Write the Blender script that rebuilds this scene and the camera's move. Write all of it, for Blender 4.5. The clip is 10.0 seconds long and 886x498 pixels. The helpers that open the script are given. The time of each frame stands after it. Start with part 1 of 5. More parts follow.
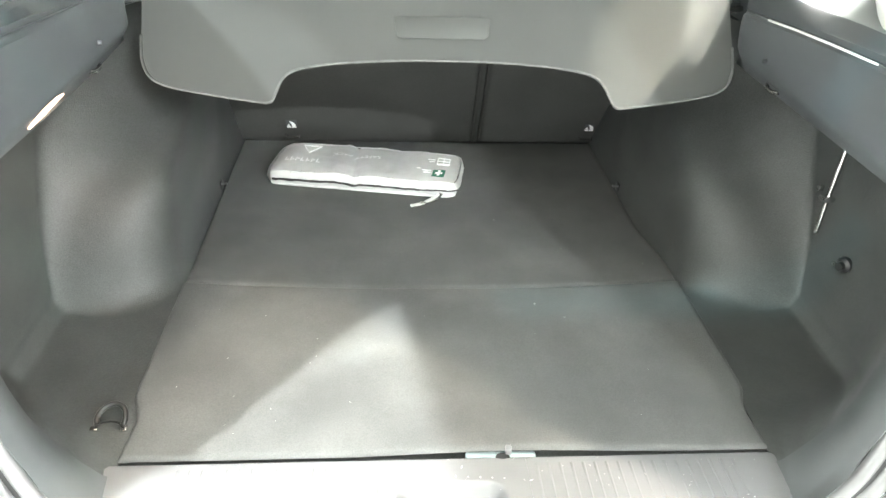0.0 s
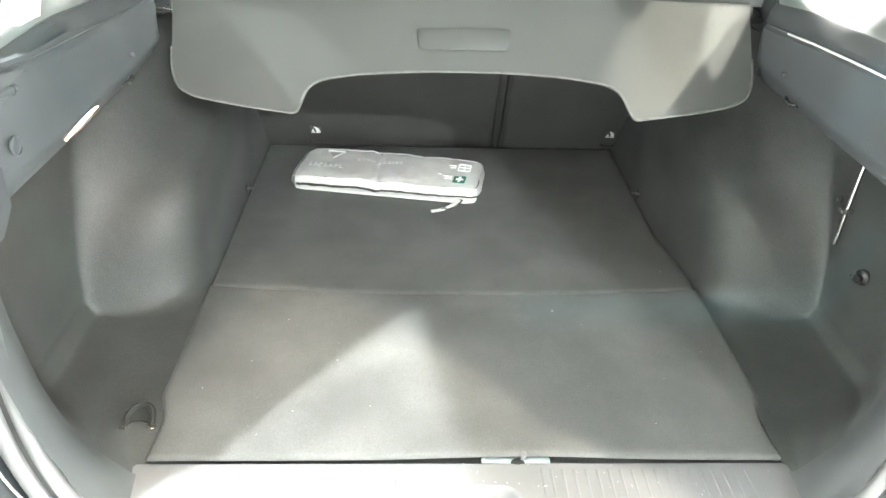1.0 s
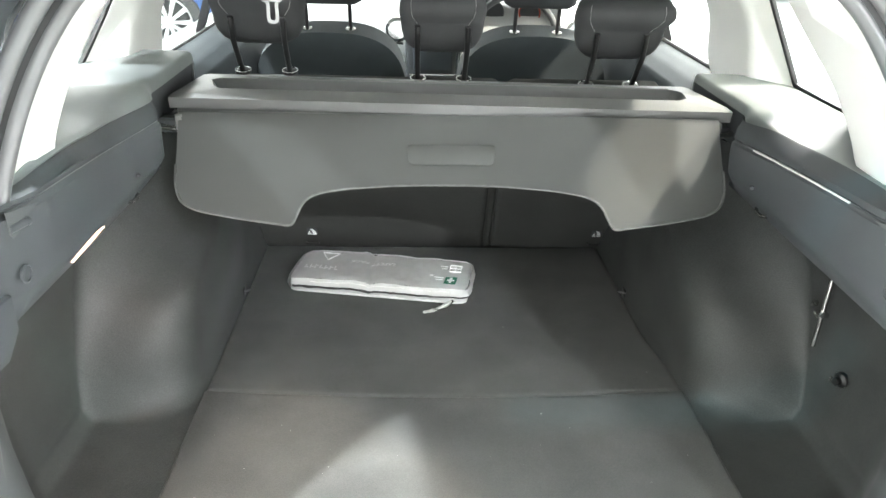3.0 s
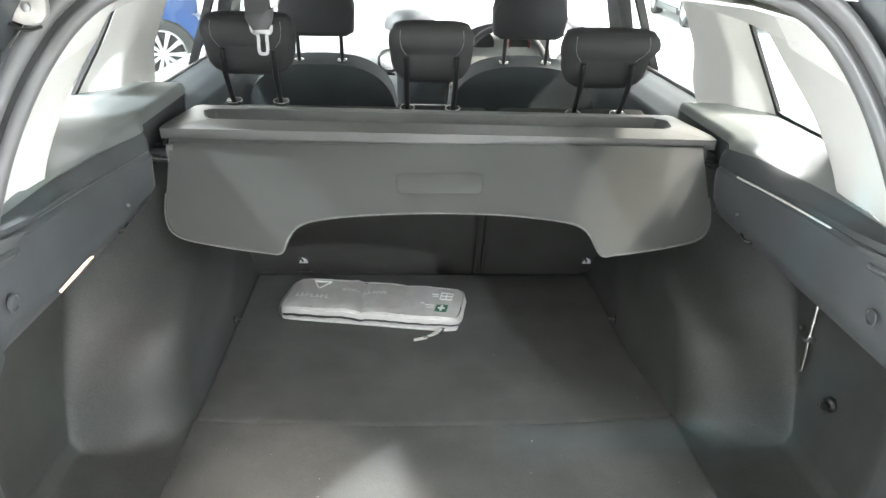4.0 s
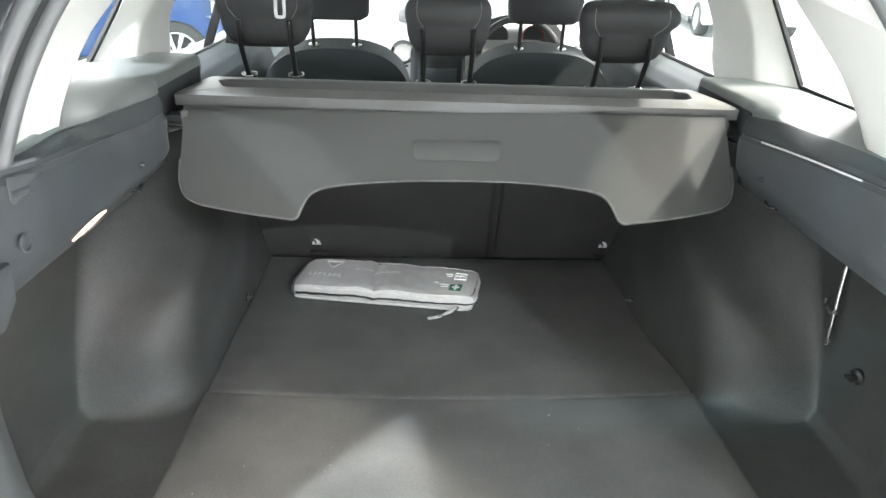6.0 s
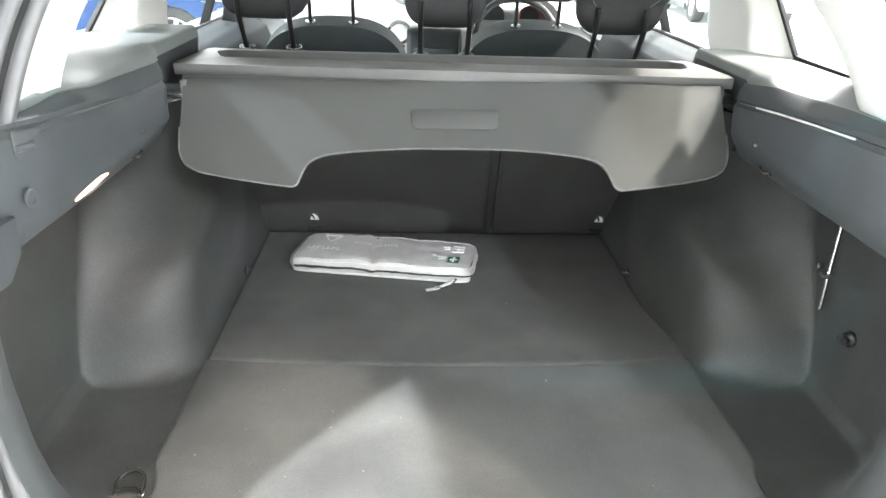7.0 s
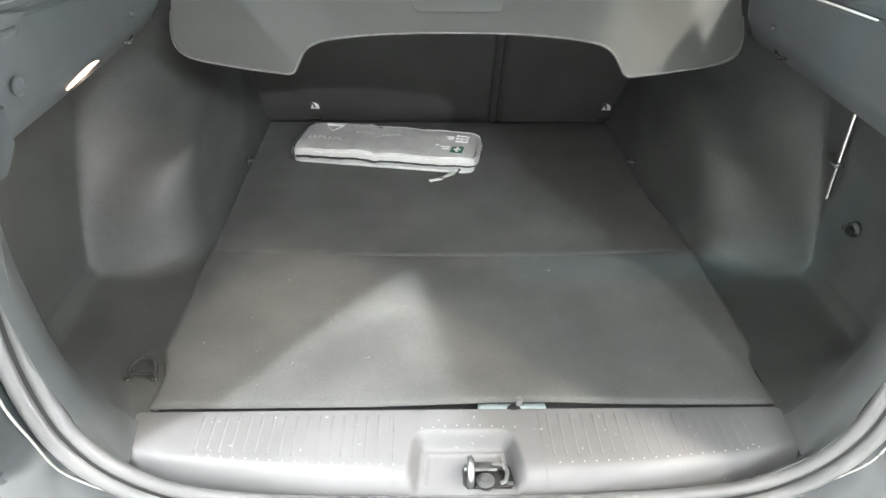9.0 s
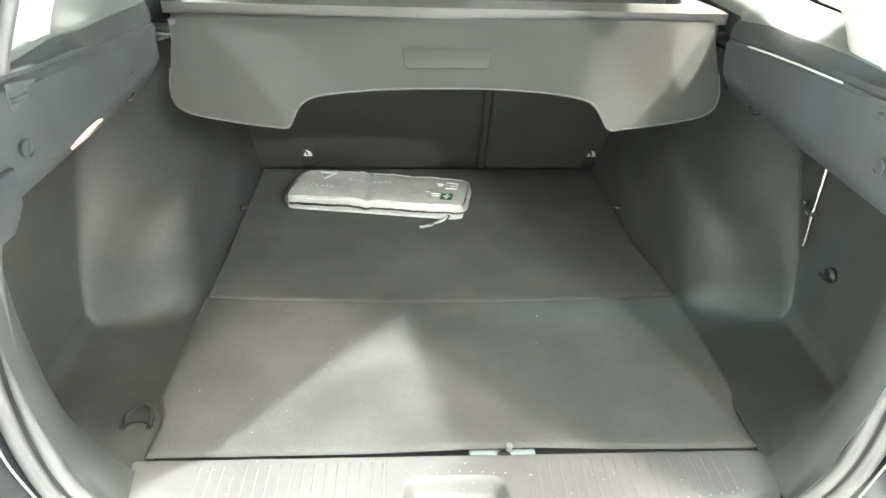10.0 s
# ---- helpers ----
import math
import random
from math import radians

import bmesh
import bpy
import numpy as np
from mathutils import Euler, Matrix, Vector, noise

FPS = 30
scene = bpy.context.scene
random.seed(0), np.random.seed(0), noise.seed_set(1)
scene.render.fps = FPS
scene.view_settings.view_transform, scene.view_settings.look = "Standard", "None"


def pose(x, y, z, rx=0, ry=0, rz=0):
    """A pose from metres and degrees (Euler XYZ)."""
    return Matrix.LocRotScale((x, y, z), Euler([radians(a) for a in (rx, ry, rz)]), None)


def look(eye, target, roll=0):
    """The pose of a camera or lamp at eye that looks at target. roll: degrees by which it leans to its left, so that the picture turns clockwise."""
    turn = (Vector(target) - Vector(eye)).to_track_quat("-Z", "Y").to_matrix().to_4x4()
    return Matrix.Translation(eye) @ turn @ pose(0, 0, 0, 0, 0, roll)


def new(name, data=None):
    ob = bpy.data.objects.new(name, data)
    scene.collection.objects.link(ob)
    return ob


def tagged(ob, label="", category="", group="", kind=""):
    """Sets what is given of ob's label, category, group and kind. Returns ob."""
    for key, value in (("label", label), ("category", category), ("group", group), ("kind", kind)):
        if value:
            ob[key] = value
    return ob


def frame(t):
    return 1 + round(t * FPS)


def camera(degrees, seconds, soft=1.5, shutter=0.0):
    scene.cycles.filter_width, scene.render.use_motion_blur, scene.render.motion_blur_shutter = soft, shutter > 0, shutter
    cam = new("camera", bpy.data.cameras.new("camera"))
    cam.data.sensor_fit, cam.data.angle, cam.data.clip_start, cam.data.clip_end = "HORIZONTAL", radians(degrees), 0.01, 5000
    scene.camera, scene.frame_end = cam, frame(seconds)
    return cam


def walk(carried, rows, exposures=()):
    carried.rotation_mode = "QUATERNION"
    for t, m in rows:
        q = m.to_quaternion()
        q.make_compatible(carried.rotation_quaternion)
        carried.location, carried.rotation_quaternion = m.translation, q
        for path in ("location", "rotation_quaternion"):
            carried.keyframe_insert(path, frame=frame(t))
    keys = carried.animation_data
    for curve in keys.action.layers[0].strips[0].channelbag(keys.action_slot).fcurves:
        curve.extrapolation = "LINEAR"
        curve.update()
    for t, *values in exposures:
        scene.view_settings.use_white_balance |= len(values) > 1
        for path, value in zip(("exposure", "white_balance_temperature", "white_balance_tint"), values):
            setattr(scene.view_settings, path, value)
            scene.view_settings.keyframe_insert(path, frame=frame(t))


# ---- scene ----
cam = camera(63.4, 10.0)
PATH = [
    (0, (-0.098, -0.773, 1.479), (0.046, 0.906, 0.402), 2.6),
    (0.5, (-0.102, -0.776, 1.481), (0.008, 0.899, 0.392), 2.5),
    (1, (-0.094, -0.786, 1.508), (-0.012, 0.894, 0.425), 2.1),
    (1.5, (-0.084, -0.796, 1.542), (-0.008, 0.903, 0.49), 1.7),
    (2, (-0.082, -0.793, 1.565), (0.007, 0.942, 0.573), 1.7),
    (2.5, (-0.082, -0.799, 1.573), (0.0, 0.968, 0.64), 1.7),
    (4, (-0.067, -0.817, 1.579), (0.031, 1.008, 0.767), 1.4),
    (4.5, (-0.073, -0.817, 1.571), (0.034, 1.019, 0.783), 1.5),
    (5, (-0.076, -0.819, 1.543), (0.022, 1.022, 0.769), 1.5),
    (5.5, (-0.077, -0.818, 1.506), (-0.009, 1.023, 0.727), 1.5),
    (7, (-0.085, -0.86, 1.452), (-0.001, 0.967, 0.643), 1.5),
    (7.5, (-0.085, -0.828, 1.396), (-0.016, 0.974, 0.532), 1.4),
    (8, (-0.084, -0.807, 1.359), (-0.036, 0.924, 0.359), 1.5),
    (8.5, (-0.083, -0.823, 1.405), (-0.046, 0.867, 0.337), 1.1),
    (9, (-0.079, -0.85, 1.448), (-0.01, 0.832, 0.37), 1.2),
    (9.5, (-0.084, -0.863, 1.475), (0.011, 0.837, 0.427), 1.4),
    (10, (-0.083, -0.872, 1.488), (0.016, 0.862, 0.497), 1.4),
]
EXPOSURES = [(0, 0.95, 6580, 8), (1, 1.0, 6580, 8), (1.5, 0.9, 6570, 10), (2.0, 0.55, 6570, 10), (2.5, 0.46, 6520, 10), (4.0, 0.03, 6440, 12), (4.5, -0.01, 6420, 12), (5.5, -0.06, 6370, 12), (7.0, 0.45, 6420, 13),
             (7.5, 0.24, 6470, 13), (8.5, 0.15, 6420, 13), (9.0, 0.2, 6480, 12), (9.5, 0.25, 6620, 10), (10.0, 0.55, 6750, 7)]
walk(cam, [(t, look(eye, target, roll)) for t, eye, target, roll in PATH], EXPOSURES)

# ---------- light: a bright hall with ceiling lamps ----------
world = bpy.data.worlds.new("world")
scene.world = world
world.use_nodes = True
world.node_tree.nodes["Background"].inputs[0].default_value = (0.95, 1.0, 0.98, 1)
world.node_tree.nodes["Background"].inputs[1].default_value = 0.3


def lamp(name, place, target, size, watts, colour, size_y=None):
    data = bpy.data.lights.new(name, "AREA")
    data.shape = "RECTANGLE"
    data.size, data.size_y = size, size_y or size
    data.energy, data.color = watts, colour
    ob = new(name, data)
    ob.matrix_world = look(place, target)
    return ob


# small spots on the hall ceiling; their light falls through the tailgate opening and the quarter windows
SPOTS = [((-1.40, -0.657, 3.357), 0.07, 205, (0.92, 0.97, 1.0)), ((2.24, -0.67, 3.33), 0.08, 170, (1.0, 0.93, 0.80)), ((2.34, -4.59, 3.89), 0.12, 255, (0.95, 0.99, 1.0)),
         ((-3.4, 2.44, 3.5), 0.10, 520, (0.88, 0.97, 1.0)), ((3.35, 1.85, 3.70), 0.12, 450, (1.0, 0.95, 0.80)), ((3.14, 1.78, 4.55), 0.10, 380, (1.0, 0.98, 0.88)),
         ((1.28, 2.90, 2.67), 0.12, 165, (1.0, 0.99, 0.96))]
for place, size, watts, tone in SPOTS:
    lamp("ceiling_lamp", place, (0, 0.3, 0.8), size, watts, tone)
# long panels over the aisles ahead, unseen, added for general light
for px, py, watts in ((0, 12, 2400), (-7, 14, 3200), (7, 14, 3200)):
    lamp("ceiling_fill", (px, py, 5.4), (px, py, 0), 6.0, watts, (0.98, 1.0, 0.97), 8.0)
# two unseen panels behind the car, added to fill the right and left linings
lamp("ceiling_fill", (-3.5, -5.0, 5.4), (-3.5, -5.0, 0), 4.0, 290, (1.0, 0.97, 0.88), 2.0)
lamp("ceiling_fill", (3.0, -4.6, 5.4), (3.0, -4.6, 0), 3.0, 90, (0.92, 0.97, 1.0), 2.0)
# broad fill added far behind the car; the hall has no window there
lamp("fill_light", (0, -15.8, 1.9), (0, 1, 1.3), 16.0, 420, (0.96, 1.0, 1.0), 2.8)

# unseen broad fills on both sides, added to brighten ledges and pale pillars
for s in (-1, 1):
    lamp("fill_light", (s * 15.0, -1.0, 2.2), (0, 0.6, 1.35), 14.0, 3200, (0.97, 1.0, 1.0), 3.2)

# ---------- materials ----------


def material(name, colour, rough, metal=0.0, vary=0.12, scale=6.0, grain=220.0, bump=0.15, speckle=0.0, coat=0.0, spec=0.5, stain=None, sheen=0.0):
    """A surface with variation at two scales and a fine relief."""
    m = bpy.data.materials.new(name)
    m.use_nodes = True
    nt = m.node_tree
    b = nt.nodes["Principled BSDF"]
    b.inputs["Roughness"].default_value = rough
    b.inputs["Metallic"].default_value = metal
    b.inputs["Coat Weight"].default_value = coat
    b.inputs["Sheen Weight"].default_value, b.inputs["Sheen Roughness"].default_value = sheen, 0.4
    b.inputs["Specular IOR Level"].default_value = spec
    tc = nt.nodes.new("ShaderNodeTexCoord")
    big = nt.nodes.new("ShaderNodeTexNoise")
    big.inputs["Scale"].default_value, big.inputs["Detail"].default_value = scale, 5
    fine = nt.nodes.new("ShaderNodeTexNoise")
    fine.inputs["Scale"].default_value, fine.inputs["Detail"].default_value = grain, 3
    for n in (big, fine):
        nt.links.new(tc.outputs["Object"], n.inputs["Vector"])
    ramp = nt.nodes.new("ShaderNodeMapRange")
    ramp.inputs["From Min"].default_value, ramp.inputs["From Max"].default_value = 0.3, 0.7
    ramp.inputs["To Min"].default_value, ramp.inputs["To Max"].default_value = 1 - vary, 1 + vary
    nt.links.new(big.outputs["Fac"], ramp.inputs["Value"])
    ramp2 = nt.nodes.new("ShaderNodeMapRange")
    ramp2.inputs["From Min"].default_value, ramp2.inputs["From Max"].default_value = 0.3, 0.7
    ramp2.inputs["To Min"].default_value, ramp2.inputs["To Max"].default_value = 1 - speckle, 1 + speckle
    nt.links.new(fine.outputs["Fac"], ramp2.inputs["Value"])
    mul = nt.nodes.new("ShaderNodeMath")
    mul.operation = "MULTIPLY"
    nt.links.new(ramp.outputs["Result"], mul.inputs[0])
    nt.links.new(ramp2.outputs["Result"], mul.inputs[1])
    tint = nt.nodes.new("ShaderNodeVectorMath")
    tint.operation = "SCALE"
    tint.inputs[0].default_value = colour
    nt.links.new(mul.outputs["Value"], tint.inputs["Scale"])
    last = tint.outputs["Vector"]
    if stain:
        # pale dust specks and scuffs
        dots = nt.nodes.new("ShaderNodeTexNoise")
        dots.inputs["Scale"].default_value, dots.inputs["Detail"].default_value = stain[0], 2
        nt.links.new(tc.outputs["Object"], dots.inputs["Vector"])
        cut = nt.nodes.new("ShaderNodeMapRange")
        cut.inputs["From Min"].default_value, cut.inputs["From Max"].default_value = stain[1], stain[1] + 0.03
        cut.inputs["To Max"].default_value = stain[2]
        nt.links.new(dots.outputs["Fac"], cut.inputs["Value"])
        mix = nt.nodes.new("ShaderNodeMix")
        mix.data_type = "RGBA"
        nt.links.new(cut.outputs["Result"], mix.inputs["Factor"])
        nt.links.new(last, mix.inputs["A"])
        mix.inputs["B"].default_value = (0.5, 0.5, 0.48, 1)
        last = mix.outputs["Result"]
    nt.links.new(last, b.inputs["Base Color"])
    if bump:
        bp = nt.nodes.new("ShaderNodeBump")
        bp.inputs["Strength"].default_value, bp.inputs["Distance"].default_value = bump, 0.002
        nt.links.new(fine.outputs["Fac"], bp.inputs["Height"])
        nt.links.new(bp.outputs["Normal"], b.inputs["Normal"])
    return m


def glass_material(name, tint, gloss=0.06):
    m = bpy.data.materials.new(name)
    m.use_nodes = True
    nt = m.node_tree
    out = nt.nodes["Material Output"]
    nt.nodes.remove(nt.nodes["Principled BSDF"])
    clear, shine, mix = nt.nodes.new("ShaderNodeBsdfTransparent"), nt.nodes.new("ShaderNodeBsdfGlossy"), nt.nodes.new("ShaderNodeMixShader")
    clear.inputs[0].default_value = (*tint, 1)
    shine.inputs["Roughness"].default_value = 0.02
    mix.inputs[0].default_value = gloss
    nt.links.new(clear.outputs[0], mix.inputs[1])
    nt.links.new(shine.outputs[0], mix.inputs[2])
    nt.links.new(mix.outputs[0], out.inputs[0])
    return m


def glow_material(name, colour, strength):
    m = bpy.data.materials.new(name)
    m.use_nodes = True
    b = m.node_tree.nodes["Principled BSDF"]
    b.inputs["Base Color"].default_value = (*colour, 1)
    b.inputs["Emission Color"].default_value = (*colour, 1)
    b.inputs["Emission Strength"].default_value = strength
    return m


CARPET = material("mat_carpet", (0.083, 0.0845, 0.082), 0.9, vary=0.16, scale=7, grain=420, bump=0.4, speckle=0.12, spec=0.2, stain=(38, 0.80, 0.4), sheen=0.08)
LINER = material("liner_felt", (0.045, 0.0478, 0.0458), 0.52, vary=0.22, scale=9, grain=420, bump=0.4, speckle=0.28, spec=0.5, stain=(60, 0.83, 0.4), sheen=0.08)
TRIM = material("trim_plastic", (0.072, 0.077, 0.078), 0.5, vary=0.06, scale=9, grain=900, bump=0.12)
DUST = material("dust", (0.34, 0.34, 0.33), 0.8, vary=0.1)
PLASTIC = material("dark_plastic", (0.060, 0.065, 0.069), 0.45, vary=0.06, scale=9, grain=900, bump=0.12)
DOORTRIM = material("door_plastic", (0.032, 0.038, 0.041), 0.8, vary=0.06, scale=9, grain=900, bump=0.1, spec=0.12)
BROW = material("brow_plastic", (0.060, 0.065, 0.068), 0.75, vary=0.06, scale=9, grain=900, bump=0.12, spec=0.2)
# the dark plastic again, window light on the ledge top put into its colour
LEDGE_LIT = material("ledge_plastic_lit", (0.150, 0.163, 0.161), 0.52, vary=0.06, scale=9, grain=900, bump=0.12)
SILL = material("sill_plastic", (0.135, 0.135, 0.136), 0.50, vary=0.10, scale=7, grain=420, bump=0.2, spec=0.4, stain=(70, 0.775, 0.7))
VINYL = material("cover_vinyl", (0.070, 0.072, 0.070), 0.45, vary=0.05, scale=5, grain=700, bump=0.12)
PIPING = material("cover_piping", (0.105, 0.106, 0.103), 0.6, vary=0.2, scale=90, grain=600, bump=0.3)
TRAY = material("tray_plastic", (0.095, 0.095, 0.096), 0.28, vary=0.10, scale=8, grain=500, bump=0.06)
SHELF = material("shelf_plastic", (0.165, 0.165, 0.164), 0.48, vary=0.06, scale=8, grain=900, bump=0.12, spec=0.3)
PALE = material("pale_trim", (0.84, 0.835, 0.795), 0.55, vary=0.03, scale=4, grain=700, bump=0.1)
RUBBER = material("rubber", (0.105, 0.105, 0.105), 0.38, vary=0.12, scale=12, grain=400, bump=0.08)
FRIT = material("window_rubber", (0.01, 0.01, 0.01), 0.6, vary=0.1)
SEATBACK = material("seat_back_felt", (0.064, 0.065, 0.062), 0.92, vary=0.12, scale=5, grain=420, bump=0.5, speckle=0.12, spec=0.15)
LEATHER = material("black_leatherette", (0.030, 0.031, 0.032), 0.66, vary=0.12, scale=9, grain=320, bump=0.3)
CLOTH = material("dark_cloth", (0.040, 0.049, 0.052), 0.85, vary=0.12, scale=8, grain=600, bump=0.4)
STITCH = material("pale_stitch", (0.30, 0.30, 0.29), 0.7, vary=0.1)
STEEL = material("steel", (0.62, 0.62, 0.6), 0.25, metal=1.0, vary=0.12, scale=30, grain=300, bump=0.05)
DULLSTEEL = material("dull_steel", (0.26, 0.26, 0.26), 0.30, metal=0.9, vary=0.1, bump=0)
GALV = material("bracket_steel", (0.40, 0.385, 0.36), 0.5, metal=0.5, vary=0.25, scale=40, grain=250, bump=0.15)
WEBBING = material("belt_webbing", (0.045, 0.045, 0.047), 0.45, vary=0.15, scale=30, grain=900, bump=0.4)
CHROME = material("chrome", (0.8, 0.8, 0.8), 0.12, metal=1.0, vary=0.05, bump=0)
BLACKSTEEL = material("black_steel", (0.016, 0.016, 0.016), 0.3, vary=0.2, scale=40, bump=0.1)
PAINT = material("dark_paint", (0.040, 0.044, 0.047), 0.22, vary=0.08, scale=3, bump=0, spec=0.5, coat=0.3)
BAG = material("silver_fabric", (0.55, 0.55, 0.54), 0.30, metal=0.05, vary=0.07, scale=30, grain=160, bump=0.3)
BAGTAPE = material("bag_binding", (0.66, 0.66, 0.64), 0.3, vary=0.15, scale=60, bump=0.2)
WHITE = material("white_print", (0.98, 0.98, 0.98), 0.5, vary=0.04, bump=0)
GREEN = material("green_print", (0.01, 0.16, 0.09), 0.6, vary=0.05, bump=0)
BLACK = material("black_zip", (0.015, 0.015, 0.015), 0.5, vary=0.2, scale=80, grain=900, bump=0.3)
MINT = material("pale_latch", (0.22, 0.27, 0.28), 0.5, vary=0.08, bump=0.05)
LENS = glow_material("lamp_lens", (1.0, 0.68, 0.47), 3.2)
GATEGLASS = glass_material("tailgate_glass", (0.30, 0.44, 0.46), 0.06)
GLASS = glass_material("window_glass", (0.93, 0.96, 0.95), 0.04)
HALLFLOOR = material("hall_floor", (0.74, 0.75, 0.75), 0.25, vary=0.05, scale=0.6, grain=30, bump=0.02)
HALLWALL = material("hall_wall", (0.7, 0.71, 0.7), 0.7, vary=0.04, scale=0.5, grain=20, bump=0.05)
DASH = material("dash_plastic", (0.45, 0.46, 0.45), 0.5, vary=0.05, grain=600)
DASHDARK = material("dash_dark", (0.05, 0.053, 0.055), 0.45, vary=0.08, grain=600)
SCREEN = material("screen_glass", (0.09, 0.10, 0.11), 0.12, vary=0.03, bump=0)
BLUE = material("blue_paint", (0.006, 0.036, 0.13), 0.3, vary=0.05, scale=2, bump=0, coat=0.1)
GREY = material("grey_paint", (0.50, 0.55, 0.56), 0.3, metal=0.4, vary=0.05, scale=2, bump=0, coat=0.8)
TYRE = material("tyre_rubber", (0.03, 0.03, 0.03), 0.75, vary=0.15, scale=8, bump=0.2)
ALLOY = material("alloy", (0.48, 0.48, 0.49), 0.30, metal=0.7, vary=0.05, bump=0)
CARGLASS = material("dark_car_glass", (0.05, 0.06, 0.065), 0.08, vary=0.05, bump=0)
RED = material("red_dial", (0.40, 0.05, 0.02), 0.4, vary=0.05, bump=0)

# ---------- mesh helpers ----------


def link(name, bm, mat, parent=None, sharp=40):
    bmesh.ops.recalc_face_normals(bm, faces=bm.faces)
    me = bpy.data.meshes.new(name)
    bm.to_mesh(me)
    bm.free()
    me.materials.append(mat)
    me.polygons.foreach_set("use_smooth", [True] * len(me.polygons))
    me.set_sharp_from_angle(angle=radians(sharp))
    ob = new(name, me)
    ob.parent = parent
    return ob


def part(name, bm, mat, parent, label="", sharp=40):
    ob = link(name, bm, mat, parent, sharp)
    if label:
        ob["label"] = label
    return ob


def thing(name, bm, mat, label, category, group="", kind="", sharp=40):
    return tagged(link(name, bm, mat, None, sharp), label, category, group, kind)


def holder(name, label, category, group="", kind="", at=(0, 0, 0)):
    ob = new(name)
    ob.location = at
    ob.empty_display_size = 0.05
    return tagged(ob, label, category, group, kind)


def rbox(x0, x1, y0, y1, z0, z1, bev=0.0, seg=2, bm=None, m=None):
    bm = bm or bmesh.new()
    r = bmesh.ops.create_cube(bm, size=1)["verts"]
    for v in r:
        v.co = Vector(((x0 + x1) / 2 + v.co.x * (x1 - x0), (y0 + y1) / 2 + v.co.y * (y1 - y0), (z0 + z1) / 2 + v.co.z * (z1 - z0)))
    if bev:
        es = list({e for v in r for e in v.link_edges})
        out = bmesh.ops.bevel(bm, geom=es, offset=bev, segments=seg, profile=0.5, affect="EDGES")
        r = list({v for f in out["faces"] for v in f.verts} | {v for v in r if v.is_valid})
    if m:
        for v in r:
            v.co = m @ v.co
    return bm


def grid(fn, us, vs, thick=0.0, bm=None):
    """A sheet fn(u, v) over the values us and vs, with a thickness along its normal where one is given."""
    bm = bm or bmesh.new()
    rows = [[bm.verts.new(fn(u, v)) for v in vs] for u in us]
    faces = []
    for a, b in zip(rows, rows[1:]):
        for i in range(len(vs) - 1):
            faces.append(bm.faces.new((a[i], a[i + 1], b[i + 1], b[i])))
    if thick:
        bmesh.ops.recalc_face_normals(bm, faces=faces)
        bmesh.ops.solidify(bm, geom=faces, thickness=thick)
    return bm


def span(a, b, n):
    return [a + (b - a) * i / n for i in range(n + 1)]


def sweep(path, profile, closed=False, ref=(0, 0, 1), bm=None, caps=True, scales=None):
    """Carries a closed profile of (side, up) along a path."""
    bm = bm or bmesh.new()
    pts = [Vector(p) for p in path]
    n, rings = len(pts), []
    ref = Vector(ref)
    for i, p in enumerate(pts):
        a = pts[(i - 1) % n] if closed or i else p
        b = pts[(i + 1) % n] if closed or i < n - 1 else p
        t = (b - a).normalized()
        side = t.cross(ref)
        if side.length < 1e-4:
            side = t.cross(Vector((1, 0.01, 0)))
        side.normalize()
        up = side.cross(t)
        f = scales[i] if scales else 1
        rings.append([bm.verts.new(p + side * s * f + up * u * f) for s, u in profile])
    k = len(profile)
    pairs = list(zip(rings, rings[1:])) + ([(rings[-1], rings[0])] if closed else [])
    for a, b in pairs:
        for i in range(k):
            bm.faces.new((a[i], a[(i + 1) % k], b[(i + 1) % k], b[i]))
    if caps and not closed:
        bm.faces.new(rings[0])
        bm.faces.new(rings[-1])
    return bm


def ring_profile(r, seg=8, r2=None):
    return [(r * math.cos(2 * math.pi * i / seg), (r2 or r) * math.sin(2 * math.pi * i / seg)) for i in range(seg)]


def tube(path, r, seg=8, closed=False, ref=(0, 0, 1), bm=None):
    return sweep(path, ring_profile(r, seg), closed, ref, bm)


def spline(pts, n=8, closed=False):
    """Catmull-Rom points through pts."""
    P = [Vector(p) for p in pts]
    out, k = [], len(P)
    for i in range(k if closed else k - 1):
        p0 = P[(i - 1) % k] if closed or i else P[0]
        p1, p2 = P[i], P[(i + 1) % k]
        p3 = P[(i + 2) % k] if closed or i + 2 < k else P[-1]
        for j in range(n):
            t = j / n
            out.append(0.5 * ((2 * p1) + (p2 - p0) * t + (2 * p0 - 5 * p1 + 4 * p2 - p3) * t * t + (3 * p1 - p0 - 3 * p2 + p3) * t ** 3))
    if not closed:
        out.append(P[-1])
    return out


def prism(outline, lift, bev=0.0, seg=2, bm=None):
    """Extrudes a flat closed outline of points by the vector lift; bev rounds all its edges."""
    bm = bm or bmesh.new()
    lift = Vector(lift)
    a = [bm.verts.new(p) for p in outline]
    b = [bm.verts.new(Vector(p) + lift) for p in outline]
    n = len(a)
    bm.faces.new(a)
    bm.faces.new(b)
    for i in range(n):
        bm.faces.new((a[i], a[(i + 1) % n], b[(i + 1) % n], b[i]))
    if bev:
        es = [e for e in bm.edges if (e.verts[0] in a and e.verts[1] in a) or (e.verts[0] in b and e.verts[1] in b)]
        bmesh.ops.bevel(bm, geom=es, offset=bev, segments=seg, profile=0.5, affect="EDGES")
    return bm


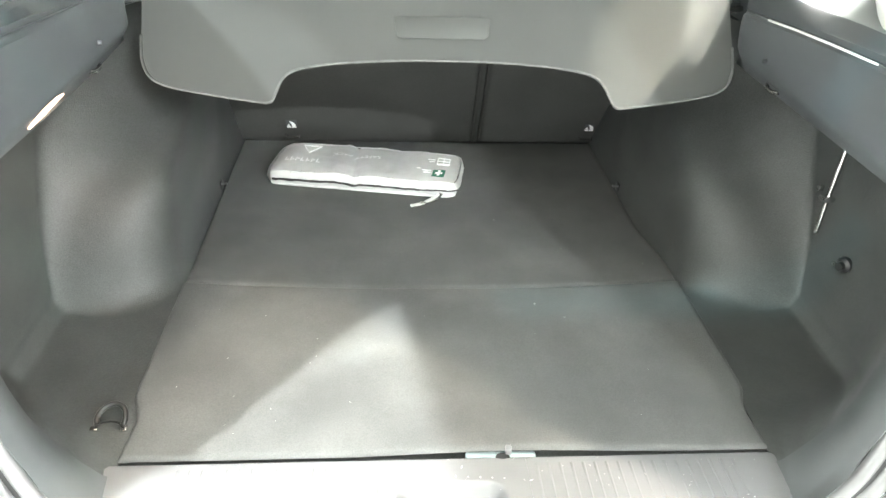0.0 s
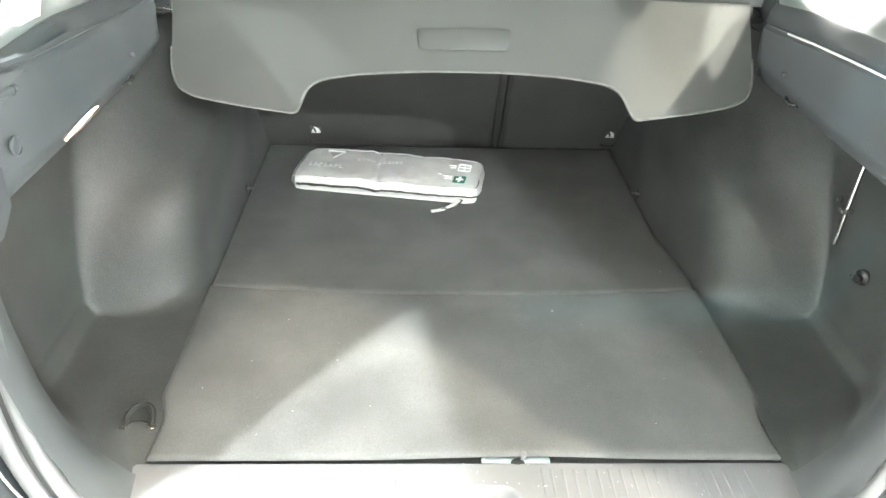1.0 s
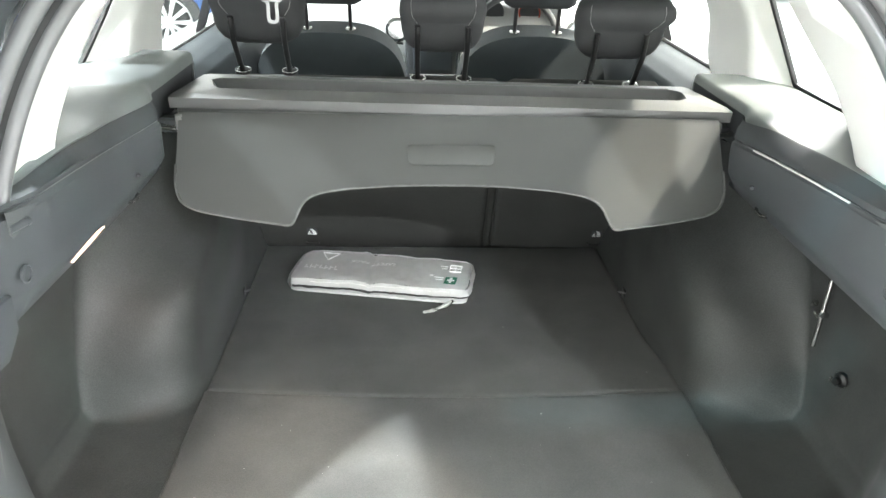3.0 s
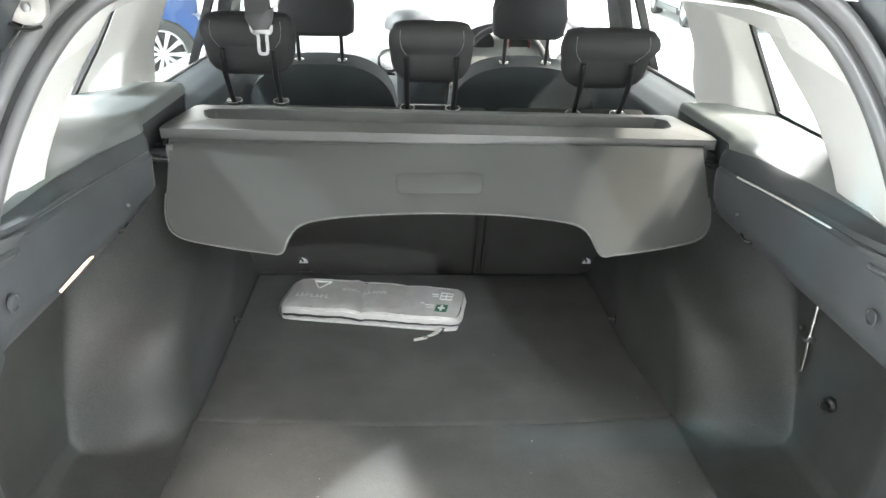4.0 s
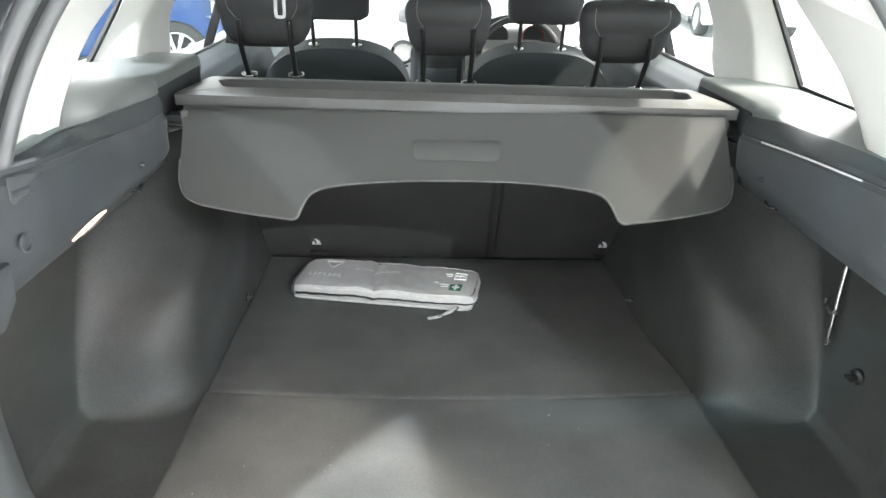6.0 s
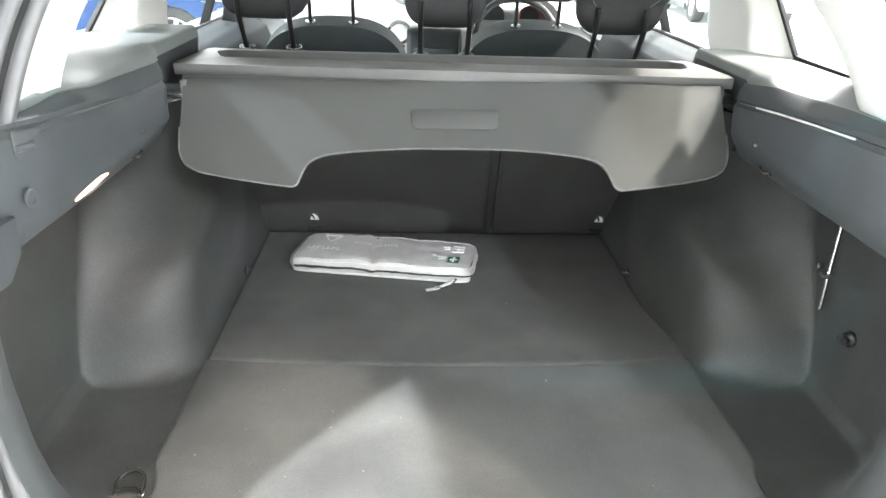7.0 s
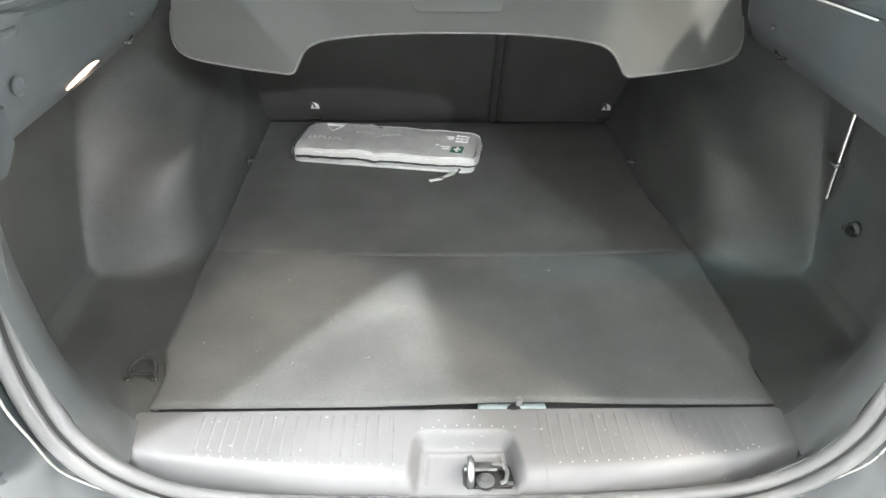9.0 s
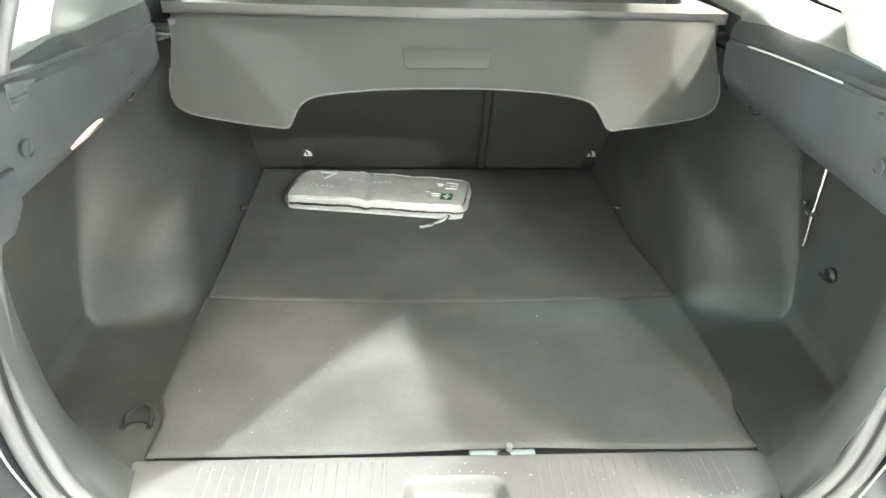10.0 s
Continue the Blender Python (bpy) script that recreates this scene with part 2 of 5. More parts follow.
def lathe(profile, seg=24, m=None, bm=None):
    """Turns (radius, height) about z."""
    bm = bm or bmesh.new()
    rings = []
    for r, h in profile:
        rings.append([bm.verts.new((m or Matrix()) @ Vector((r * math.cos(2 * math.pi * i / seg), r * math.sin(2 * math.pi * i / seg), h))) for i in range(seg)])
    for a, b in zip(rings, rings[1:]):
        for i in range(seg):
            bm.faces.new((a[i], a[(i + 1) % seg], b[(i + 1) % seg], b[i]))
    bm.faces.new(rings[0])
    bm.faces.new(rings[-1])
    return bm


def lerp(a, b, t):
    return a + (b - a) * t


def curve_at(pts, x):
    """Value at x of a line through (x, value) points."""
    if x <= pts[0][0]:
        return pts[0][1]
    for (x0, v0), (x1, v1) in zip(pts, pts[1:]):
        if x <= x1:
            return lerp(v0, v1, (x - x0) / (x1 - x0)) if x1 > x0 else v1
    return pts[-1][1]


def smooth(t):
    t = max(0.0, min(1.0, t))
    return t * t * (3 - 2 * t)


SIDES = (("left", -1), ("right", 1))

# ---------- the tailgate opening ----------
# half outline (x, z) of the opening from the middle of the sill to the middle of the roof edge
OPENING = [(0.0, 0.571), (0.2, 0.573), (0.34, 0.582), (0.43, 0.600), (0.50, 0.637), (0.545, 0.685), (0.572, 0.745), (0.590, 0.82), (0.598, 0.90), (0.598, 0.99),
           (0.592, 1.08), (0.583, 1.17), (0.569, 1.26), (0.547, 1.335), (0.514, 1.405), (0.471, 1.462), (0.415, 1.496), (0.30, 1.515), (0.0, 1.522)]


def opening_y(z):
    return -0.165 + 0.09 * min(1, (z - 0.56) / 0.44) + 0.45 * max(0, z - 1.0)


def caster_bulge(z, s):
    """How far the rear corner of the body stands out at a height, about 0 to 1, shaped to cast the shadow edges on the
    mat: full beside the tail lamps, fading to the roof and the bumper.
    """
    # left side swells more, fitted to the shadow edge wanted on the mat
    if s < 0:
        return smooth((z - 0.66) / 0.12) * curve_at([(1.0, 1.0), (1.15, 1.22), (1.25, 1.46), (1.31, 1.42), (1.36, 1.30), (1.40, 1.08), (1.44, 0.75), (1.47, 0.56), (1.50, 0.36), (1.56, 0.05), (1.6, 0.0)], z)
    return smooth((z - 0.66) / 0.12) * (1 - smooth((z - 1.22) / 0.30))


def opening_loop(out=0.0, back=0.0, swell=0.0):
    """Closed 3D outline of the opening, moved outwards and rearwards; swell adds the shadow-casting bulge beside it."""
    half = {1: [], -1: []}
    for i, (x, z) in enumerate(OPENING):
        a, b = OPENING[max(0, i - 1)], OPENING[min(len(OPENING) - 1, i + 1)]
        t = Vector((b[0] - a[0], b[1] - a[1])).normalized()
        for s in half:
            half[s].append((s * (x + t.y * out) if 0 < i < len(OPENING) - 1 else 0.0, opening_y(z) - back - swell * caster_bulge(z, s), z - t.x * out))
    return spline(half[1] + half[-1][-2:0:-1], 5, True)


seal = holder("tailgate_seal", "grey rubber weatherstrip with two lips round the tailgate opening", "seal", kind="structure")
part("inner_lip", tube(opening_loop(0.010, -0.002), 0.0105, 10, True, (0, 1, 0)), RUBBER, seal)
part("groove", sweep(opening_loop(0.022, 0.0), [(-0.012, -0.006), (0.012, -0.006), (0.012, 0.003), (-0.012, 0.003)], True, (0, 1, 0)), FRIT, seal)
part("outer_lip", tube(opening_loop(0.036, 0.006), 0.0125, 10, True, (0, 1, 0)), RUBBER, seal)


# painted body round the opening: rear frame, then quarter panels
def frame_surface(i, v, loops):
    k = v * (len(loops) - 1)
    j = min(int(k), len(loops) - 2)
    return loops[j][i].lerp(loops[j + 1][i], k - j)


L0, L1, L2 = opening_loop(0.051, 0.0), opening_loop(0.072, 0.014, 0.113), opening_loop(0.095, 0.030, 0.080)
L3, L4 = [], []
for p in opening_loop(0.13, 0.045, 0.04):
    L3.append(Vector((p.x * 1.04, p.y, p.z)))
for p in opening_loop(0.2, -0.05):
    L4.append(Vector((p.x * 1.06, p.y + 0.02, min(p.z, 1.60))))
loops = [L0, L1, L2, L3, L4]
idx = list(range(len(L0))) + [0]
body_frame = thing("car_body", grid(lambda i, v: frame_surface(i, v, loops), idx, [j / 4 for j in range(5)]), PAINT,
                   "dark metallic painted rear body frame round the opening", "car body", kind="structure", sharp=60)
for side, s in SIDES:
    fold = spline([(s * 0.640, -0.140, 0.82), (s * 0.625, -0.150, 0.749), (s * 0.607, -0.151, 0.691), (s * 0.587, -0.152, 0.635), (s * 0.554, -0.155, 0.608), (s * 0.510, -0.160, 0.588)], 5)
    # pale thin tube stands for the highlight on the dark panel's fold
    part("fold_highlight", tube(fold, 0.0020, 6), GALV, body_frame, "pale line for the highlight along the folded panel edge")
# bumper below the opening
bump_prof = [(-0.18, 0.525), (-0.26, 0.532), (-0.31, 0.515), (-0.335, 0.46), (-0.34, 0.30), (-0.30, 0.20), (-0.10, 0.18), (-0.05, 0.3), (-0.08, 0.50)]


def bumper_point(x, k):
    y, z = bump_prof[int(k)]
    return Vector((x, y + 0.17 * (abs(x) / 0.86) ** 3, z + 0.02 * (abs(x) / 0.8) ** 2))


thing("bumper", grid(bumper_point, span(-0.86, 0.86, 24), range(9), 0.003), PAINT, "glossy dark rear bumper under the sill", "bumper", kind="structure", sharp=60)
# outer skin of the car: side panels below the windows, hidden from the camera but casting shadow
for side, s in SIDES:
    thing(f"wall_{side}_panel", rbox(s * 0.80, s * 0.86, 0.02, 3.9, 0.22, 1.14, 0.02), PAINT, "dark painted outer side panel of the car", "car body", kind="structure")
thing("floor_pan", rbox(-0.80, 0.80, -0.1, 3.6, 0.22, 0.26, 0.01), PAINT, "dark painted floor pan under the boot", "car body", kind="structure")
thing("roof_panel", rbox(-0.60, 0.60, 0.12, 2.7, 1.565, 1.585, 0.008), PAINT, "dark painted roof of the car", "car body", kind="structure")

# open tailgate, out of view, raised over the boot from the rear edge of the roof;
# its angle and the window near its hinges are set to shape light on the mat
gate = holder("tailgate", "unseen open dark painted tailgate over the boot, its angle and narrow window set to shape the light", "tailgate", at=(0, 0.169, 1.563))
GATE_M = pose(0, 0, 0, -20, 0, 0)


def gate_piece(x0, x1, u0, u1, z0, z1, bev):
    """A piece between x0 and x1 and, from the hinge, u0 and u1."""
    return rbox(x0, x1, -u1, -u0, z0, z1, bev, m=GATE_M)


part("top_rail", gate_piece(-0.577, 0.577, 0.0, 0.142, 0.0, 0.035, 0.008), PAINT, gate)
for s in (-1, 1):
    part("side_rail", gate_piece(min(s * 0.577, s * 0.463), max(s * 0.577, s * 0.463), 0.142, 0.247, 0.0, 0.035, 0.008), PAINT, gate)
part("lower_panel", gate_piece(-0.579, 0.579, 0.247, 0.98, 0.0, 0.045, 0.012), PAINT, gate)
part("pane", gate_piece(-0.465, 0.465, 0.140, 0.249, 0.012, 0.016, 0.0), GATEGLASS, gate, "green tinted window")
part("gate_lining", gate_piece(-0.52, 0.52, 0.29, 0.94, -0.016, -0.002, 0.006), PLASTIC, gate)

bracket = holder("hinge_bracket", "bolted metal bracket beside the tailgate seal", "bracket", at=(-0.522, 0.095, 1.487))
low = [(0.004 + 0.022 * math.cos(q), 0, -0.004 + 0.020 * math.sin(q)) for q in [radians(v) for v in (250, 280, 310, 340, 10)]]
part("plate", prism([(-0.034, 0, -0.012)] + low + [(0.026, 0, 0.026), (-0.034, 0, 0.026)], (0, 0.012, 0), 0.002), GALV, bracket)
part("flange", prism([(-0.034, -0.004, 0.014), (0.030, -0.004, 0.010), (0.036, -0.004, 0.020), (0.034, -0.004, 0.030), (-0.034, -0.004, 0.030)], (0, 0.006, 0), 0.0015), GALV, bracket)
part("bolt", lathe([(0.006, 0), (0.006, 0.004), (0.003, 0.005), (0.0005, 0.005)], 6, pose(0.004, 0.0, -0.002, 90, 0, 0)), DULLSTEEL, bracket)
part("rubber_lip", tube(spline([(-0.036, -0.002, -0.016), (-0.018, -0.003, -0.022), (0.000, -0.003, -0.028), (0.018, -0.002, -0.024)], 4), 0.0022, 6), FRIT, bracket)

# ---------- side lining ----------
S_OPEN = [(0.513, 0.594), (0.519, 0.603), (0.532, 0.635), (0.552, 0.683), (0.574, 0.738), (0.590, 0.80), (0.602, 0.90), (0.602, 1.0), (0.596, 1.09)]
S_BOX = [(0.513, 0.594), (0.58, 0.594), (0.655, 0.595), (0.722, 0.602), (0.744, 0.630), (0.750, 0.70), (0.752, 0.86), (0.748, 0.98), (0.744, 1.09)]
S_ARCH = [(0.524, 0.585), (0.527, 0.598), (0.531, 0.63), (0.536, 0.68), (0.541, 0.745), (0.546, 0.82), (0.552, 0.91), (0.560, 1.0), (0.570, 1.09)]


def lining(s, y, k):
    i = min(int(k), 7)
    f = k - i
    sec = [Vector((lerp(p[i][0], p[i + 1][0], f), lerp(p[i][1], p[i + 1][1], f))) for p in (S_OPEN, S_BOX, S_ARCH)]
    q = sec[0].lerp(sec[1], smooth((y + 0.10) / 0.27))
    yy = y - 0.40 * (sec[1].y - 0.6)
    high = smooth((q.y - 0.64) / 0.30)
    t = max(0.0, min(1.0, (yy - 0.360) / lerp(0.18, 0.37, high)))
    t = 1.07 * t * t / (t + 0.07)
    q = q.lerp(sec[2], 1 - (1 - t) ** lerp(2.6, 1.6, high) if t < 1 else 1)
    # the arch swells inwards and falls away to the seat
    swell = 0.018 * math.sin(math.pi * max(0, min(1, (yy - 0.47) / 0.5))) * smooth((q.y - 0.62) / 0.15) * (1 - smooth((q.y - 0.85) / 0.2))
    # on the right the foot of the arch stands further in
    swell += 0.024 * smooth((y - 0.50) / 0.22) * (1 - smooth((q.y - 0.62) / 0.35)) * (s > 0)
    return Vector((s * (q.x - swell), y, q.y))


Y_LINE = span(-0.115, 0.33, 22) + span(0.335, 0.66, 65) + span(0.68, 1.21, 20)
K_LINE = span(0, 8, 40)
for side, s in SIDES:
    thing(f"wall_{side}", grid(lambda y, k: lining(s, y, k), Y_LINE, K_LINE, 0.004 * s), LINER,
          "dark grey moulded felt lining over the wheel arch", "side lining", kind="structure", sharp=80)


# smooth plastic pillar trim at the opening, over the edge of the lining
def pillar(s, u, k):
    if u < 0:
        # lip that closes the gap to the seal
        z = lining(s, -0.118, k).z
        x = curve_at([(pz, px) for px, pz in OPENING[1:11]], z)
        p = lining(s, -0.118, k)
        lip = Vector((s * (x + 0.004), opening_y(z) + 0.004, z - 0.002))
        return Vector((p.x - s * 0.004, p.y - 0.004, p.z)).lerp(lip, 1 - smooth((z - 0.66) / 0.08))
    p = lining(s, lerp(-0.118, -0.030 + 0.001 * k, u), k)
    return Vector((p.x - s * 0.004, p.y, p.z + 0.001))


for side, s in SIDES:
    bm = grid(lambda u, k: pillar(s, u, k), [-1] + span(0, 1, 10), span(0.2, 8, 30), 0.003 * s)
    thing("trim_pillar_" + side, bm, TRIM, "dark grey plastic trim along the edge of the opening", "trim", kind="structure", sharp=60)

# floor of the boot under the mat, and a backing behind the linings
thing("floor", rbox(-0.78, 0.78, -0.02, 1.22, 0.555, 0.577, 0.004), LINER, "dark felt covered boot floor under the mat", "floor", kind="structure")
thing("backing_front", rbox(-0.80, 0.80, 1.215, 1.235, 0.30, 0.66), LINER, "dark bulkhead behind the rear seat", "wall", kind="structure")

# ---------- upper side panels ----------
ROLL = 0.021                                  # the body leans a little against the boot floor


def leaned(x, y, z):
    return Vector((x + ROLL * (z - 1.17), y, z - ROLL * x))


def rolled(x, y, z):
    """The lean, and on the left the upper part of the panel further out and lower ahead of the pillar's foot."""
    p = leaned(x, y, z)
    if x < 0:
        high = max(0.0, min(1.0, (z - groove_z(y)) / 0.012))
        f = lerp(smooth((y + 0.04) / 0.34), smooth((y - 0.18) / 0.22), high) * (1 - smooth((y - 0.42) / 0.16)) * smooth((0.80 + x) / 0.20)
        p.x -= f * 0.035 * max(0.0, min(1.0, (z - 1.06) / 0.12))
        p.z += f * (-0.004 - 0.135 * max(0.0, z - 1.05))
    return p


def groove_z(y):
    """Height of the long crease between the panel's face and its brow."""
    return curve_at([(-0.12, 1.212), (0.02, 1.207), (0.12, 1.203), (0.22, 1.197), (0.35, 1.187), (0.5, 1.172), (0.6, 1.163)], y)


FACE = [(0.755, 1.092), (0.68, 1.072), (0.618, 1.052), (0.602, 1.051), (0.593, 1.057), (0.568, 1.090), (0.562, 1.101), (0.558, 1.125)]
RIM = [(0.556, -0.020), (0.5565, -0.009), (0.561, -0.005), (0.562, 0.0), (0.5595, 0.003)]


def side_panel(s, y, k):
    rear = smooth((0.10 - y) / 0.16)          # swings outwards to the opening
    ahead = smooth((y - 0.52) / 0.08)         # rounds off beside the cover
    x, z = FACE[k] if k < len(FACE) else (RIM[k - len(FACE)][0], groove_z(y) + RIM[k - len(FACE)][1])
    if k > 4:
        x += 0.026 * rear + 0.040 * ahead ** 2
    if s < 0 and 2 < k < 7:
        x, z = x - 0.004, z - 0.003
    return rolled(s * x, y, z)


for side, s in SIDES:
    wall = holder("upper_panel_" + side, "dark grey plastic upper boot panel with a long crease", "side panel", kind="structure")
    part("face", grid(lambda y, k: side_panel(s, y, k), span(-0.10, 0.50, 24) + span(0.51, 0.592, 10), range(len(FACE) + len(RIM)), 0.003 * s), PLASTIC, wall)
    # tongue that hangs down beside the opening
    out = [(s * 0.578, -0.115, 1.12), (s * 0.578, -0.115, 1.045), (s * 0.574, -0.055, 1.045), (s * 0.572, -0.024, 1.072), (s * 0.572, -0.020, 1.12)]
    part("tongue", prism(out, (s * 0.02, 0, 0), 0.004), PLASTIC, wall)
    # screw recess and grab peg
    m = Matrix.Translation(rolled(s * 0.566, 0.012, 1.122)) @ pose(0, 0, 0, 0, -90 * s, 0)
    part("screw_cap", lathe([(0.0125, 0.0), (0.0125, 0.0015), (0.0105, 0.0025), (0.0095, -0.003), (0.0005, -0.003)], 18, m), PLASTIC, wall)
    m = Matrix.Translation(rolled(s * 0.556, 0.420, 1.114)) @ pose(0, 0, 0, 0, -90 * s, 0)
    part("peg", lathe([(0.0042, 0), (0.0042, 0.005), (0.003, 0.007), (0.0005, 0.0075)], 12, m), PLASTIC, wall)
    # shallow recess with a short round pin in it
    out = [(0.006, 1.208), (0.006, 1.178), (0.011, 1.172), (0.024, 1.177), (0.040, 1.192), (0.075, 1.203)]
    part("recess", prism([rolled(s * (0.5548 + 0.026 * smooth((0.10 - y) / 0.16)), y, z) for y, z in out], (-s * 0.0016, 0, 0), 0.0006), TRIM, wall)
    pin = part("pin", tube([rolled(s * 0.570, 0.008, 1.185), rolled(s * 0.5625, 0.036, 1.185)], 0.0052, 12), PLASTIC, wall)
    part("pin_end", tube([rolled(s * 0.5625, 0.035, 1.185), rolled(s * 0.561, 0.041, 1.185)], 0.0060, 12), PLASTIC, pin)
    # small metal clip on the lower edge
    clip = holder("clip", "small metal hook clip under the upper panel edge", "clip", "panel clips", at=rolled(s * 0.584, 0.418, 1.069))
    part("blade", tube([(-s * 0.002, -0.024, -0.002), (-s * 0.007, -0.010, -0.006), (-s * 0.007, 0.010, -0.006), (-s * 0.002, 0.020, -0.002)], 0.0036, 8), STEEL, clip)
    part("pocket", prism([(s * 0.006, -0.030, -0.007), (s * 0.006, 0.026, -0.007), (-s * 0.007, 0.026, 0.007), (-s * 0.007, -0.030, 0.007)], (-s * 0.0012, 0, -0.0012), 0.0004), FRIT, clip)

# thin bright strip lying in the crease of the panel on the right
thing("trim_strip", sweep([rolled(x, y, groove_z(y) - 0.0005) for x, y in ((0.5555, 0.452), (0.5555, 0.36), (0.5565, 0.25), (0.5575, 0.139))], [(-0.0016, -0.0016), (0.0016, -0.0016), (0.0016, 0.0016), (-0.0016, 0.0016)]), BAGTAPE,
      "thin bright metal strip in the panel crease", "trim strip")

# ledges below the quarter windows, rounded over from the crease of the panel
def ridge_x(y):
    return curve_at([(-0.12, 0.600), (0.30, 0.599), (0.45, 0.588), (0.60, 0.568)], y)


def ledge(s, y, k):
    """From the crease up the brow, over the ridge and out to the window."""
    g, r = groove_z(y), ridge_x(y)
    rear, ahead = smooth((0.10 - y) / 0.16), smooth((y - 0.52) / 0.08)
    foot = 0.5595 + 0.026 * rear
    r = max(r, foot + 0.003)
    x = [foot, foot + 0.001, lerp(foot, r, 0.20), lerp(foot, r, 0.62), r, r + 0.006, r + 0.014, r + 0.026, lerp(r, 0.815, 0.4), lerp(r, 0.815, 0.7), 0.815][k]
    z = [g + 0.003, g + 0.008, lerp(g, 1.213, 0.42), lerp(g, 1.213, 0.80), 1.2125, 1.2165, 1.219, 1.2205, 1.2205, 1.219, 1.215][k]
    far = smooth((y - 0.585) / 0.03)
    x += (0.040 * ahead ** 2 + 0.012 * far) * (1 - k / 10)
    # the inner edge rolls over towards the seat
    z -= {3: 0.010, 4: 0.013, 5: 0.006, 6: 0.002}.get(k, 0.0) * smooth((y - 0.42) / 0.16)
    if s > 0:
        # on the right the ridge climbs towards the pillar's foot
        z += {2: 0.003, 3: 0.007, 4: 0.009, 5: 0.007, 6: 0.004, 7: 0.002}.get(k, 0.0) * smooth((0.42 - y) / 0.25)
    if k < 4:
        z = lerp(z, (1.12, 1.15, 1.18, 1.204)[k], far)
    if y > 0.91:
        z, y = min(z, 1.215 - 1.6 * (y - 0.91)), 0.91 + 0.25 * (y - 0.91)
    return rolled(s * x, y, z)


Y_LEDGE = span(-0.09, 0.50, 24) + span(0.51, 0.64, 14) + span(0.66, 0.96, 24)
for side, s in SIDES:
    shelf = holder("window_ledge_" + side, "dark plastic ledge under the quarter window, its top coloured paler for the window light", "ledge", kind="structure")
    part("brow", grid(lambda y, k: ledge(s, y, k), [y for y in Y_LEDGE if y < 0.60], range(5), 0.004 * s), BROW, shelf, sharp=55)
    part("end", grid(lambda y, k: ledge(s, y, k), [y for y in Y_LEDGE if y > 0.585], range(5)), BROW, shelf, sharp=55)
    # top gets the paler colour that stands for light from the window
    part("top", grid(lambda y, k: ledge(s, y, k), Y_LEDGE, range(4, 11), 0.004 * s), LEDGE_LIT, shelf, sharp=55)
    if s < 0:
        # block added under the rear pillar's foot to stop lamp light on the brow
        part("foot_light_block", rbox(-0.70, -0.611, 0.02, 0.205, 1.19, 1.232, 0.004), PLASTIC, shelf)


# ---------- pillars, roof and windows ----------
def skin(z):
    """Half width of the glass line at a height."""
    return 0.802 - 0.42 * (z - 1.2)


# inner edge of the rear pillar along the quarter window: (z, y);
# upper left corner is carried forward to keep a lamp off the mat
D_EDGE = {-1: [(1.19, 0.525), (1.252, 0.58), (1.303, 0.62), (1.325, 0.66), (1.345, 0.752), (1.365, 0.79), (1.385, 0.805), (1.43, 0.835), (1.55, 0.93)], 1: [(1.19, 0.525), (1.252, 0.57), (1.303, 0.598), (1.365, 0.635), (1.395, 0.665), (1.42, 0.705), (1.445, 0.76), (1.55, 0.85)]}
Q_SIDE = {-1: [(1.19, 0.735), (1.21, 0.745), (1.34, 0.835), (1.50, 0.90)], 1: [(1.19, 0.805), (1.21, 0.812), (1.40, 0.862), (1.52, 0.89)]}
C_FRONT = [(1.10, 1.21), (1.14, 1.235), (1.25, 1.245), (1.42, 1.255), (1.5, 1.26)]


def opening_x(z):
    pts = [(pz, px) for px, pz in OPENING[4:]]
    return curve_at(pts, z)


# inner edge of the rear pillar's cover, from its foot on the ledge up to the roof: (z, y) at a half width of 0.62
D_INNER = [(1.20, 0.225), (1.235, 0.248), (1.26, 0.276), (1.30, 0.332), (1.34, 0.405), (1.39, 0.505), (1.42, 0.565), (1.53, 0.76)]


def d_pillar(s, t, v):
    """v from the seal (0) round the inner edge (0.6) to the glass (1)."""
    foot = lerp(1.226, 1.212, smooth((v - 0.30) / 0.25)) - (0.036 * smooth((v - 0.63) / 0.06) if s < 0 else 0.0)
    z = lerp(foot, 1.53, t)
    a = Vector((opening_x(z) + (0.018 if s > 0 else 0.010), opening_y(z) + 0.008, z))
    e = Vector((0.619 if s > 0 else 0.600, curve_at(D_INNER, z) - (0.0 if s > 0 else 0.02), z))
    b = Vector((skin(z) - 0.01, max(curve_at(D_EDGE[s], z), e.y + 0.02), z))
    if v < 0.6:
        p = a.lerp(e, v / 0.6)
        p.x += 0.010 * math.sin(math.pi * v / 0.6)
    else:
        p = e.lerp(b, (v - 0.6) / 0.4)
    # round the edge over
    w = max(0.0, 1 - abs(v - 0.6) / 0.16)
    p += ((a + b) / 2 - e).normalized() * 0.007 * w * w
    return leaned(s * p.x, p.y, p.z).lerp(Vector((s * p.x, p.y, p.z)), smooth((v - 0.6) / 0.4))


def c_pillar(s, z, v):
    f, r = curve_at(C_FRONT, z) - (0.125 if s < 0 else 0.04), curve_at(Q_SIDE[s], z) + 0.012
    inn = 0.05 + 0.035 * smooth((1.32 - z) / 0.14)
    pts = [(0, (skin(z) - 0.002, r)), (0.32, (skin(z) - inn + 0.006, r + 0.060)), (0.42, (skin(z) - inn, r + 0.085)), (0.75, (skin(z) - inn - 0.012, f - 0.10)), (0.9, (skin(z) - inn + 0.01, f - 0.025)), (1, (skin(z) - 0.005, f))]
    x = curve_at([(a, b[0]) for a, b in pts], v)
    y = curve_at([(a, b[1]) for a, b in pts], v)
    return Vector((s * x, y, z))


